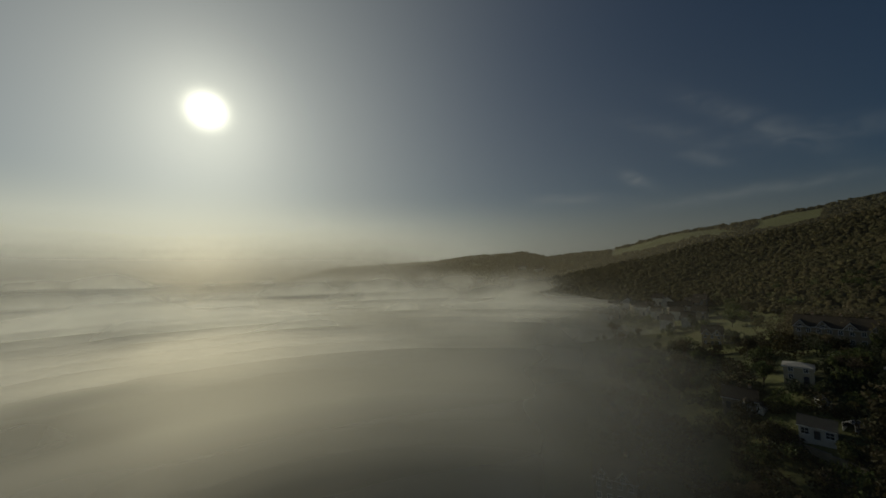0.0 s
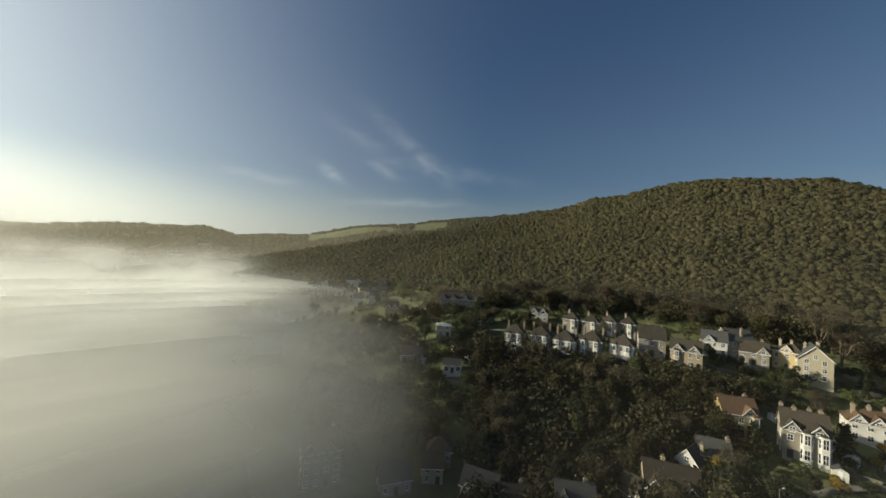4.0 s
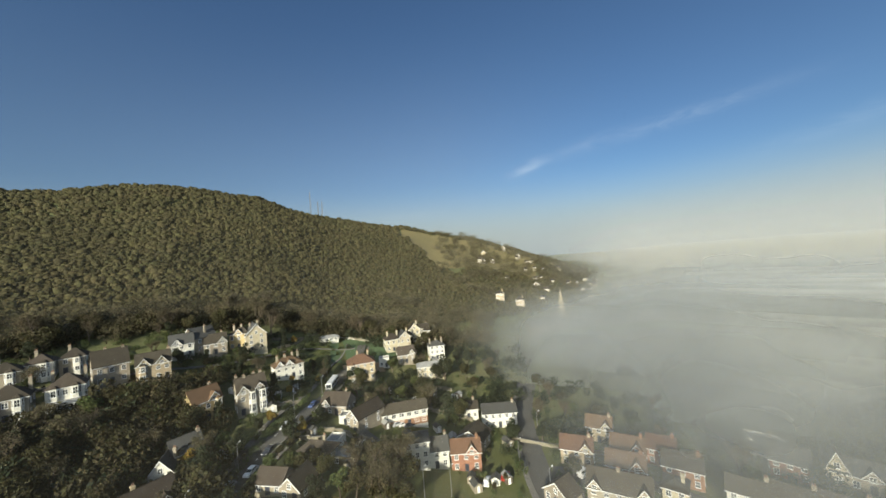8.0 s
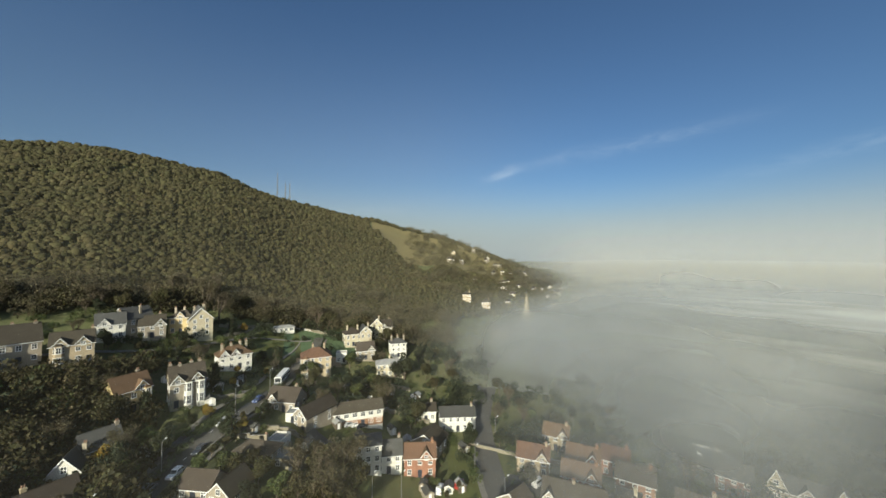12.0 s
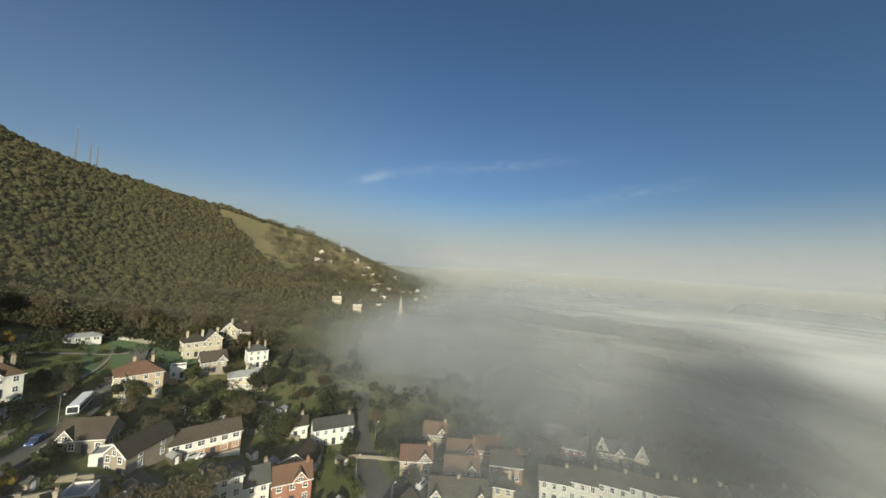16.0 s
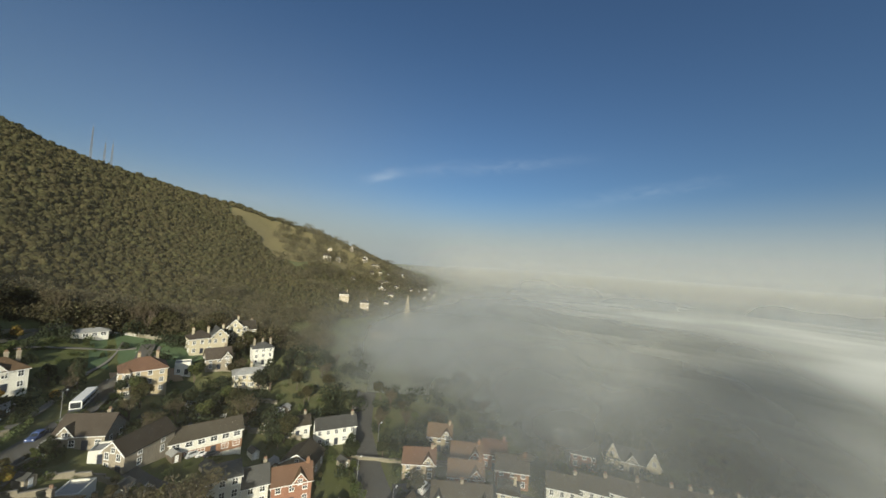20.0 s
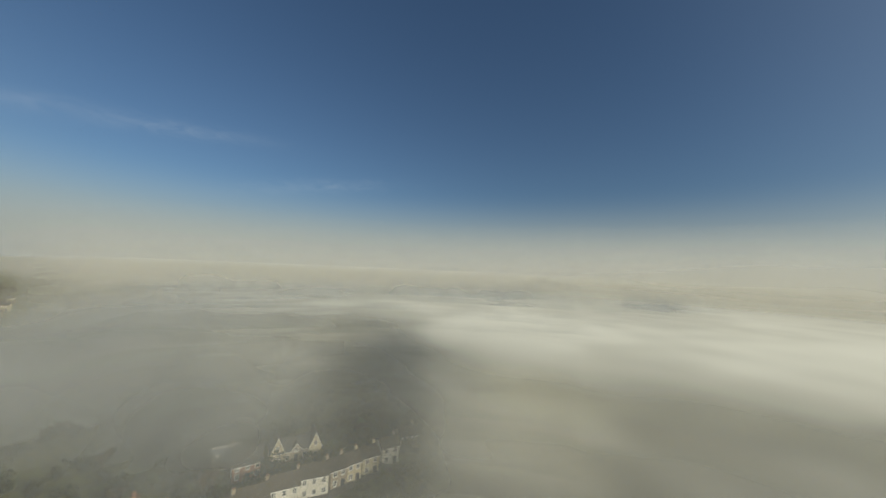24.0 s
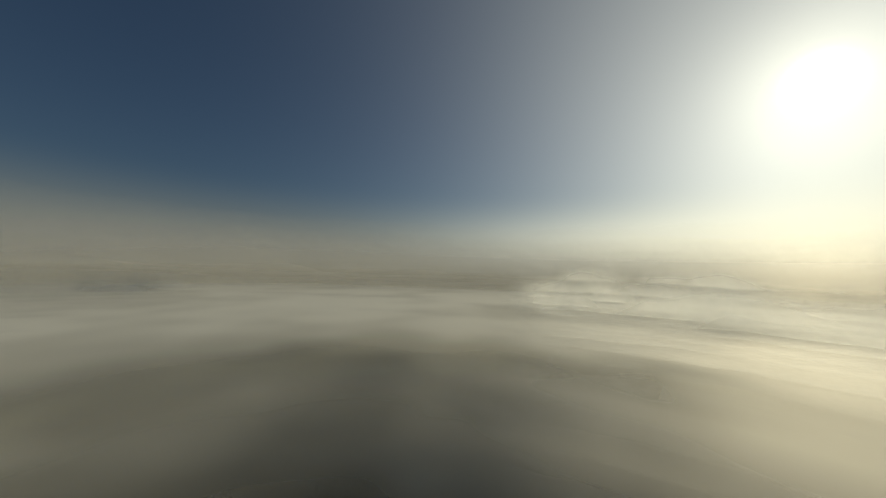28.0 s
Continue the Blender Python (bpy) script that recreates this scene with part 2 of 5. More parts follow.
def fog_material():
    """Fog: a rough white scatterer whose opacity is the fog's thickness at that place, broken up by billows."""
    m = bpy.data.materials.new("fog")
    m.use_nodes = True
    nt = m.node_tree
    nt.nodes.clear()
    tc = node(nt, "ShaderNodeTexCoord").outputs["Object"]
    den = node(nt, "ShaderNodeAttribute", attribute_name="thickness").outputs["Fac"]
    warp = node(nt, "ShaderNodeTexNoise", {"Vector": tc, "Scale": 0.008, "Detail": 3.0})
    v = node(nt, "ShaderNodeVectorMath", {0: warp.outputs["Color"], 3: 24.0}, operation="SCALE").outputs[0]
    v = node(nt, "ShaderNodeVectorMath", {0: tc, 1: v}, operation="ADD").outputs[0]
    n1 = node(nt, "ShaderNodeTexNoise", {"Vector": v, "Scale": 0.012, "Detail": 2.0, "Roughness": 0.5}).outputs[0]
    n = node(nt, "ShaderNodeMapRange", {0: n1, 1: 0.32, 2: 0.70, 3: 0.35, 4: 1.7}, interpolation_type="SMOOTHERSTEP").outputs[0]
    far = node(nt, "ShaderNodeVectorMath", {0: tc}, operation="LENGTH").outputs["Value"]
    calm = node(nt, "ShaderNodeMapRange", {0: far, 1: 200.0, 2: 430.0, 3: 1.0, 4: 0.15}).outputs[0]
    n = math_node(nt, "ADD", 1.0, math_node(nt, "MULTIPLY", math_node(nt, "SUBTRACT", n, 1.0), calm))
    tau = math_node(nt, "ADD", math_node(nt, "MULTIPLY", den, n), math_node(nt, "MULTIPLY", math_node(nt, "MAXIMUM", math_node(nt, "SUBTRACT", den, 0.5), 0.0), 0.8))
    a = math_node(nt, "SUBTRACT", 1.0, math_node(nt, "POWER", 2.718, math_node(nt, "MULTIPLY", tau, -1.0)), True)
    dif = node(nt, "ShaderNodeBsdfDiffuse", {0: (0.54, 0.57, 0.55, 1)})
    gl = node(nt, "ShaderNodeBsdfGlossy", {0: (1.0, 0.97, 0.86, 1), 1: 0.78})
    body = node(nt, "ShaderNodeMixShader", {0: 0.5, 1: dif.outputs[0], 2: gl.outputs[0]})
    tr = node(nt, "ShaderNodeBsdfTransparent")
    mix = node(nt, "ShaderNodeMixShader", {0: a, 1: tr.outputs[0], 2: body.outputs[0]})
    node(nt, "ShaderNodeOutputMaterial", {0: mix.outputs[0]})
    return m


MAT["fog"] = fog_material()


def haze_material(name, c, ahead=0.5, gleam=0.0):
    """Thin dry haze, its diffuse share shaded as if it faced up; ahead is the share of light that it scatters onwards,
    gleam that which it throws low and forward.
    """
    m = bpy.data.materials.new(name)
    m.use_nodes = True
    nt = m.node_tree
    nt.nodes.clear()
    den = node(nt, "ShaderNodeAttribute", attribute_name="thickness").outputs["Fac"]
    up = node(nt, "ShaderNodeCombineXYZ", {2: 1.0}).outputs[0]
    dif = node(nt, "ShaderNodeBsdfDiffuse", {0: (*c, 1), "Normal": up})
    tl = node(nt, "ShaderNodeBsdfTranslucent", {0: (*c, 1)})
    gl = node(nt, "ShaderNodeBsdfGlossy", {0: (1.0, 0.96, 0.84, 1), 1: 0.72})
    body = node(nt, "ShaderNodeMixShader", {0: ahead, 1: dif.outputs[0], 2: tl.outputs[0]})
    body = node(nt, "ShaderNodeMixShader", {0: gleam, 1: body.outputs[0], 2: gl.outputs[0]})
    tr = node(nt, "ShaderNodeBsdfTransparent")
    mix = node(nt, "ShaderNodeMixShader", {0: den, 1: tr.outputs[0], 2: body.outputs[0]})
    node(nt, "ShaderNodeOutputMaterial", {0: mix.outputs[0]})
    return m


MAT["haze"] = haze_material("haze", (0.85, 0.8, 0.64))
MAT["far_fog"] = haze_material("far_fog", (0.78, 0.79, 0.76), 0.5, 0.3)


def mist_material():
    """Drifting mist: soft-edged puffs, their diffuse share shaded as if they faced up."""
    m = bpy.data.materials.new("mist")
    m.use_nodes = True
    nt = m.node_tree
    nt.nodes.clear()
    tc = node(nt, "ShaderNodeTexCoord").outputs["Object"]
    st = node(nt, "ShaderNodeVectorMath", {0: tc, 1: (1.0, 1.0, 1.1)}, operation="MULTIPLY").outputs[0]
    n1 = node(nt, "ShaderNodeTexNoise", {"Vector": st, "Scale": 0.014, "Detail": 2.5, "Roughness": 0.5, "Distortion": 0.15}).outputs[0]
    n = node(nt, "ShaderNodeMapRange", {0: n1, 1: 0.28, 2: 0.74, 3: 0.15, 4: 1.75}, interpolation_type="SMOOTHERSTEP").outputs[0]
    den = node(nt, "ShaderNodeAttribute", attribute_name="thickness").outputs["Fac"]
    a = math_node(nt, "SUBTRACT", 1.0, math_node(nt, "POWER", 2.718, math_node(nt, "MULTIPLY", math_node(nt, "MULTIPLY", den, n), -1.0)), True)
    c = (0.81, 0.84, 0.83, 1)
    # fixed upward normal sets the mist's tone, whichever way the sheet faces
    up = node(nt, "ShaderNodeCombineXYZ", {2: 1.0}).outputs[0]
    dif = node(nt, "ShaderNodeBsdfDiffuse", {0: c, "Normal": up})
    tl = node(nt, "ShaderNodeBsdfTranslucent", {0: c})
    body = node(nt, "ShaderNodeMixShader", {0: 0.5, 1: dif.outputs[0], 2: tl.outputs[0]})
    tr = node(nt, "ShaderNodeBsdfTransparent")
    mix = node(nt, "ShaderNodeMixShader", {0: a, 1: tr.outputs[0], 2: body.outputs[0]})
    node(nt, "ShaderNodeOutputMaterial", {0: mix.outputs[0]})
    return m


MAT["mist"] = mist_material()

# ---- the lie of the land, fitted to the camera's view: heights by chart angle (degrees, clockwise) and distance ----
KNOT = (-180, -18, -11, -6, 2, 7, 10, 17, 24, 33, 42, 50, 60, 69, 78, 87, 95, 99, 106, 115, 180)
RIDGE_D = (2750, 2750, 2250, 2250, 1750, 1625, 1500, 1375, 1250, 1188, 1000, 750, 700, 700, 750, 850, 950, 1025, 1125, 1125, 2750)
RIDGE_Z = (-7.5, -7.5, 88, 98, 106, 112, 97, 108, 133, 150, 151, 151, 158, 150, 129, 118, 90, 62, 25, 2.5, -7.5)
FOOT_D = (750, 750, 750, 750, 700, 650, 625, 538, 500, 375, 331, 328, 325, 338, 350, 362, 412, 500, 600, 750, 750)
FOOT_Z = (-5, -5, 0, 5, 15, 25, 30, 37.5, 41, 41, 45, 45, 45, 42, 30, 25, 15, 10, 6.2, 0, -5)
MID_Z = (-2.5, -2.5, 0, 1.2, 2.5, 3.8, 5, 10, 18.8, 31.2, 31.2, 31.2, 28.8, 22.5, 13.8, 8.8, 2.5, 1.2, 0, 0, -2.5)
NEAR_Z = (0, 0, 0, 0, 0, 0, 1.2, 2.5, 1.2, 1.2, 3.8, 7.5, 10, 13.8, 11.2, 3.8, 0, 0, 0, 0, 0)


# the plan is drawn in chart angles and chart distances; these stretch it round and pull it in to fit the camera's view,
# giving bearings and metres
CHART = (-21, 5, 15.2, 32.3, 52.9, 67.7, 80.3, 86, 90.6, 98.6, 103.6, 112, 126.6, 141.5, 339)
FITTED_BEARING = (-27, 19.2, 32.8, 56.5, 84.2, 104.0, 119.8, 126.8, 132.6, 147, 153.8, 165.6, 185.1, 204.8, 333)
FITTED_REACH = 0.625


def turned(a):
    """The bearing of a chart angle."""
    k = math.floor((a + 21) / 360)
    return float(np.interp(a - 360 * k, CHART, FITTED_BEARING)) + 360 * k


def charted(x, y):
    """The chart distance and angle (-180 to 180) of a place."""
    b = math.degrees(math.atan2(x, y))
    b = (b + 27) % 360 - 27
    a = float(np.interp(b, FITTED_BEARING, CHART))
    return math.hypot(x, y) / FITTED_REACH, (a + 180) % 360 - 180


def land(x, y):
    d, a = charted(x, y)
    rd, rz, fd, fz, mz, nz = (float(np.interp(a, KNOT, t)) for t in (RIDGE_D, RIDGE_Z, FOOT_D, FOOT_Z, MID_Z, NEAR_Z))
    z = float(np.interp(d, (0, 75, 162, 250, fd, rd, rd * 1.25, rd * 2.2, 6000), (nz * 0.4, nz * 0.8, nz, mz, fz, rz, rz * 0.93, rz * 0.3, -6)))
    rough = min(1.0, max(0.0, (d - fd * 0.9) / 150)) * min(1.0, max(0.0, rz / 40))
    z += rough * 7.0 * noise.noise(Vector((x / 130, y / 130, 0.3))) + rough * 2.5 * noise.noise(Vector((x / 40, y / 40, 4.3)))
    return z + 0.25 * noise.noise(Vector((x / 18, y / 18, 1.7)))


def at(a, d, up=0.0):
    b, r = radians(turned(a)), d * FITTED_REACH
    x, y = r * math.sin(b), r * math.cos(b)
    return Vector((x, y, land(x, y) + up))


def mesh_of(name, verts, faces, mat, smooth=False):
    me = bpy.data.meshes.new(name)
    me.from_pydata(verts, [], faces)
    me.materials.append(mat)
    if smooth:
        me.polygons.foreach_set("use_smooth", [True] * len(me.polygons))
    return me


def polar_grid(height, rings, steps):
    verts = [(0, 0, height(0, 0))]
    for r in rings:
        for i in range(steps):
            t = 2 * math.pi * i / steps
            x, y = r * math.sin(t), r * math.cos(t)
            verts.append((x, y, height(x, y)))
    faces = [(0, 1 + (i + 1) % steps, 1 + i) for i in range(steps)]
    for k in range(len(rings) - 1):
        b0, b1 = 1 + k * steps, 1 + (k + 1) * steps
        for i in range(steps):
            j = (i + 1) % steps
            faces.append((b0 + i, b0 + j, b1 + j, b1 + i))
    return verts, faces


def ground_material():
    m = bpy.data.materials.new("rough_grass_and_scrub")
    m.use_nodes = True
    nt = m.node_tree
    bsdf = nt.nodes["Principled BSDF"]
    tc = node(nt, "ShaderNodeTexCoord").outputs["Object"]
    n1 = node(nt, "ShaderNodeTexNoise", {"Vector": tc, "Scale": 0.02, "Detail": 7.0, "Roughness": 0.65}).outputs[0]
    n2 = node(nt, "ShaderNodeTexNoise", {"Vector": tc, "Scale": 0.35, "Detail": 6.0, "Roughness": 0.7}).outputs[0]
    r = node(nt, "ShaderNodeValToRGB", {0: math_node(nt, "ADD", math_node(nt, "MULTIPLY", n1, 0.55), math_node(nt, "MULTIPLY", n2, 0.45))})
    els = r.color_ramp.elements
    els[0].position, els[0].color = 0.34, (0.05, 0.054, 0.02, 1)
    els[1].position, els[1].color = 0.68, (0.14, 0.12, 0.052, 1)
    e = els.new(0.5)
    e.color = (0.095, 0.105, 0.036, 1)
    nt.links.new(r.outputs[0], bsdf.inputs["Base Color"])
    bsdf.inputs["Roughness"].default_value = 0.95
    b = node(nt, "ShaderNodeBump", {"Height": n2, "Strength": 0.5, "Distance": 0.8})
    nt.links.new(b.outputs[0], bsdf.inputs["Normal"])
    return m


rings = [9 * k for k in range(1, 6)] + [47 + 2.8 * k for k in range(1, 60)] + [213 * 1.035 ** k for k in range(1, 91)]
v, f = polar_grid(land, rings, 440)
MAT["ground"] = ground_material()
ground = tagged(new("ground", mesh_of("ground", v, f, MAT["ground"], True)), "rough grass, scrub and gardens over a valley side", "ground", kind="structure")


def fog_thickness(x, y, level):
    """Optical thickness of one layer of the fog bank; level 0 is the lowest, 1 the top."""
    d, a = charted(x, y)
    edge = float(np.interp(a, (-180, -40, -15, 0, 6, 14, 24, 34, 60, 86, 92, 100, 112, 124, 136, 150, 180), (80, 80, 90, 98, 125, 260, 480, 3200, 3200, 420, 300, 215, 190, 180, 150, 100, 80)))
    soft = float(np.interp(a, (-180, -15, 10, 30, 90, 110, 150, 180), (110, 130, 230, 320, 130, 150, 150, 110)))
    edge += 45 * level
    k = min(1.0, max(0.0, (d - edge) / soft))
    k = k * k * (3 - 2 * k)
    gap = float(np.interp(a, (84, 90, 103, 111), (0, 1, 1, 0))) * min(1.0, max(0.0, (d - 375) / 90)) * min(1.0, max(0.0, (1600 - d) / 300))
    k *= 1 - 0.95 * gap                                    # clear air over the far slope behind the church
    k *= float(np.interp(d, (0, 330, 470, 700), (0.34, 0.40, 0.3, 0.0)))
    sea = float(np.interp(a % 360, (101, 112, 338, 350), (0, 1, 1, 0)))    # the open sea of fog down the valley
    lit = float(np.interp(a % 360, (60, 75, 108, 146), (1, 0, 0, 1)))    # upright billows take over on the shaded side
    k *= lit
    veil = float(np.interp(a, (-180, -10, 8, 30, 45, 116, 130, 150, 180), (0.2, 0.2, 0.12, 0.0, 0.0, 0.0, 0.12, 0.18, 0.18))) * min(1.0, max(0.0, (d - 70) / 50))
    return k + lit * veil * min(1.0, max(0.0, (640 - d) / 240)) + 0.42 * sea * float(np.interp(a % 360, (101, 135, 175), (0.6, 0.6, 1.0))) * min(1.0, max(0.0, (d - 380) / 420))


def fog_bank():
    rings = [44 + 10 * k for k in range(26)] + [304 * 1.07 ** k for k in range(1, 36)]
    for level in (0.3, 0.65, 1.0):
        top = 6 + 33 * level

        def height(x, y):
            d, a = charted(x, y)
            low = float(np.interp(a, (82, 89, 105, 114), (0, 1, 1, 0))) * min(1.0, max(0.0, (d - 235) / 160))
            return top * (1 - 0.55 * low)
        v, f = polar_grid(height, rings, 220)
        f = f[220:]
        me = mesh_of("fog_layer", v, f, MAT["fog"], True)
        at_ = me.attributes.new("thickness", "FLOAT", "POINT")
        at_.data.foreach_set("value", [2.2 * fog_thickness(p[0], p[1], level) for p in v])
        part_of(fog, "fog_layer", me)


def part_of(parent, name, me, m=None, label=""):
    ob = new(name, me)
    ob.parent = parent
    if m is not None:
        ob.matrix_basis = m
    if label:
        ob["label"] = label
    return ob


def curtain(name, mat, radius, strength, a0, a1, z0, z1, fade, low=0.0, n=90, m=10, sway=0.0, lumps=0.0):
    """An upright layer of haze or mist round part of the valley, thinning upwards and towards its ends."""
    vs, fs, th = [], [], []
    for i in range(n + 1):
        a = a0 + (a1 - a0) * i / n
        r = FITTED_REACH * radius * (1 + sway * noise.noise(Vector((a / 9, radius / 50, 0))))
        b = radians(turned(a))
        for j in range(m + 1):
            q = j / m
            crest = z1 * (1 + lumps * noise.noise(Vector((a * radius / 9000, radius / 70, 3))))
            vs.append((r * math.sin(b), r * math.cos(b), z0 + (crest - z0) * q))
            k = max(0.0, 1 - max(0.0, q - low) / (1 - low))
            ends = min(1.0, (a - a0) / fade, (a1 - a) / fade) * (1 + lumps * noise.noise(Vector((a / 7, radius / 60, 8))))
            th.append(strength * k * k * (3 - 2 * k) * max(0.0, ends) ** 1.5)
    for i in range(n):
        for j in range(m):
            b = i * (m + 1) + j
            fs.append((b, b + m + 1, b + m + 2, b + 1))
    me = mesh_of(name, vs, fs, mat, True)
    me.attributes.new("thickness", "FLOAT", "POINT").data.foreach_set("value", th)
    part_of(fog, name, me)


fog = tagged(new("fog"), "bank of pale valley fog lying over the lower town", "fog", kind="stuff")
fog_bank()
# warm haze sheets, added in front of town and hill to lift their shadows
for r, k in ((118, 0.075), (320, 0.085), (900, 0.16)):
    curtain("haze_layer", MAT["haze"], r, k, -30, 112, 8 - r * 0.02, 8 + r * 0.55, 20)
curtain("haze_layer", MAT["haze"], 1650, 0.35, -40, 16, -20, 140, 10, 0.1)
# where the bank melts into the sky: soft-topped layers, higher the farther off they stand
def rising_fog(strength, r0, z1, a0, a1, fade, n=110, m=22):
    """A far sheet of fog that climbs gently with distance and thins out upwards, so that the bank melts into the sky."""
    vs, fs, th = [], [], []
    for i in range(n + 1):
        a = a0 + (a1 - a0) * i / n
        b = radians(turned(a))
        for j in range(m + 1):
            q = j / m
            r = r0 * (3000 / r0) ** q
            z = 34 + (z1 - 34) * (r - r0) / (3000 - r0) * (1 + 0.08 * noise.noise(Vector((a / 11, q * 4, z1 / 40))))
            vs.append((r * math.sin(b), r * math.cos(b), z))
            up = (z - 34) / (z1 - 34)
            ends = min(1.0, (a - a0) / fade, (a1 - a) / fade) * float(np.interp(a, (100, 150, 215), (0.7, 0.7, 1.0)))
            th.append(strength * min(1.0, q * 5) * max(0.0, 1 - up) ** 1.5 * max(0.0, ends) ** 1.5)
    for i in range(n):
        for j in range(m):
            b = i * (m + 1) + j
            fs.append((b, b + m + 1, b + m + 2, b + 1))
    me = mesh_of("far_fog", vs, fs, MAT["far_fog"], True)
    me.attributes.new("thickness", "FLOAT", "POINT").data.foreach_set("value", th)
    part_of(fog, "far_fog", me)


for k, r0, z1 in ((0.55, 300, 120), (0.5, 330, 190), (0.45, 360, 270), (0.4, 400, 360), (0.3, 450, 470)):
    rising_fog(k, r0, z1, 100.5, 362, 9)
# puffs along the edge of the bank
for r, k, a0, a1, top in ((112, 0.12, 98, 178, 30), (130, 0.2, 98, 184, 33), (150, 0.26, 98, 188, 36), (182, 0.28, 96, 186, 38), (205, 0.24, 96, 190, 41), (245, 0.32, 94, 188, 44), (228, 0.34, 96, 188, 40), (262, 0.42, 91, 190, 44), (300, 0.55, 91, 192, 48),
                          (322, 0.5, 93, 194, 50), (350, 0.65, 94, 205, 52), (430, 0.7, 104, 210, 56), (520, 0.8, 107, 210, 60), (390, 0.5, 98, 206, 50), (470, 0.6, 106, 208, 56), (570, 0.8, 108, 212, 62)):
    curtain("mist_layer", MAT["mist"], r, k, a0, a1, -4, top, 12, 0.35, 110, 10, 0.025, 0.25)
for r, k, a1, top in ((118, 0.22, 2, 40), (138, 0.28, 12, 42), (160, 0.34, 8, 46), (190, 0.42, 20, 49), (220, 0.45, 11, 51), (250, 0.55, 16, 53), (290, 0.6, 24, 55), (330, 0.75, 19, 57),
                      (380, 0.8, 28, 58), (430, 0.9, 22, 60), (540, 1.0, 17, 62), (700, 1.1, 20, 66), (880, 1.2, 13, 70)):
    curtain("mist_layer", MAT["mist"], r, k, -80, a1, -4, top, 16, 0.45, 80, 12, 0.03, 0.3)


def crown(seed, n=5, sprays=9):
    """A broad treetop about the origin, radius one: a low dome with ragged sprays of leaf standing out of it."""
    rng = random.Random(seed)
    off = Vector((rng.random() * 50, rng.random() * 50, rng.random() * 50))
    vs = [Vector((0, 0, 0.72))]
    for w, z in ((0.75, 0.4), (0.95, -0.7)):
        for i in range(n):
            t = 2 * math.pi * (i + 0.5 * (z > 0)) / n
            vs.append(Vector((w * math.cos(t), w * math.sin(t), z)))
    vs = [v * (1 + 0.4 * noise.noise(v * 1.7 + off)) for v in vs]
    fs = [(0, 1 + i, 1 + (i + 1) % n) for i in range(n)]
    fs += [(1 + i, 1 + n + i, 1 + n + (i + 1) % n, 1 + (i + 1) % n) for i in range(n)]
    for _ in range(sprays):
        v = Vector((rng.gauss(0, 1), rng.gauss(0, 1), rng.gauss(0.55, 0.7))).normalized()
        p = Vector((v.x * 0.95, v.y * 0.95, v.z * 0.74)) * rng.uniform(0.75, 1.12)
        a = (v + Vector((rng.gauss(0, 0.55), rng.gauss(0, 0.55), rng.gauss(0, 0.55)))).normalized()
        s = a.orthogonal().normalized()
        t = a.cross(s)
        k, m = rng.uniform(0.22, 0.5), rng.uniform(0.2, 0.4)
        b = len(vs)
        vs += [p - s * k, p + t * m, p + s * k, p - t * m]
        fs.append((b, b + 1, b + 2, b + 3))
    return np.array([tuple(v) for v in vs]), fs


def scatter(name, places, seed, mat, label, kinds=6):
    """Very many crowns as one mesh. places: x, y, z, radius, height."""
    rng = random.Random(seed)
    shapes = [crown(seed * 10 + i) for i in range(kinds)]
    verts, faces, base = [], [], 0
    for x, y, z, r, h in places:
        vs, fs = shapes[rng.randrange(kinds)]
        t = rng.random() * 6.28
        c, s = math.cos(t), math.sin(t)
        q = np.stack([(vs[:, 0] * c - vs[:, 1] * s) * r + x, (vs[:, 0] * s + vs[:, 1] * c) * r + y, vs[:, 2] * h + z], 1)
        verts.append(q)
        faces += [tuple(base + k for k in f) for f in fs]
        base += len(vs)
    me = mesh_of(name, np.concatenate(verts).tolist(), faces, mat, True)
    return tagged(new(name, me), label, "woodland", kind="stuff")


def hill_woods():
    rng = random.Random(5)
    spots = []
    for _ in range(190000):
        a, d = rng.uniform(-12, 106), 300 * (1900 / 300) ** rng.random()
        fd, rd = float(np.interp(a, KNOT, FOOT_D)), float(np.interp(a, KNOT, RIDGE_D))
        if d < fd * 0.97 or d > rd * 1.05:
            continue
        u = (d - fd) / (rd - fd)
        bare = noise.noise(Vector((a / 5, u * 3, 0)))
        if a > 85.5 and max(0.4, 0.9 - (a - 86) * 0.1) + 0.12 * noise.noise(Vector((a / 1.5, u * 9, 5))) < u < 0.95 - 0.1 * noise.noise(Vector((a / 2, 1, 5))) and bare > -0.38 and a < 101:      # open down on the spur
            continue
        if 17 < a < 33 and 0.72 < u < 0.97 and bare > -0.3:                  # fields under the far crest
            continue
        if d > 1000 and rng.random() < 0.25:
            continue
        p = at(a, d)
        r = (0.95 + 1.8 * rng.random() ** 3) * (1.0 + max(0.0, d - 450) / 900)
        spots.append((p.x, p.y, p.z + rng.uniform(1.6, 3.2), r, r * rng.uniform(0.7, 1.1)))
    scatter("hill_woodland", spots[:60000], 3, MAT["woods"], "dense olive-brown wood covering the hillside up to the ridge", 16)


hill_woods()


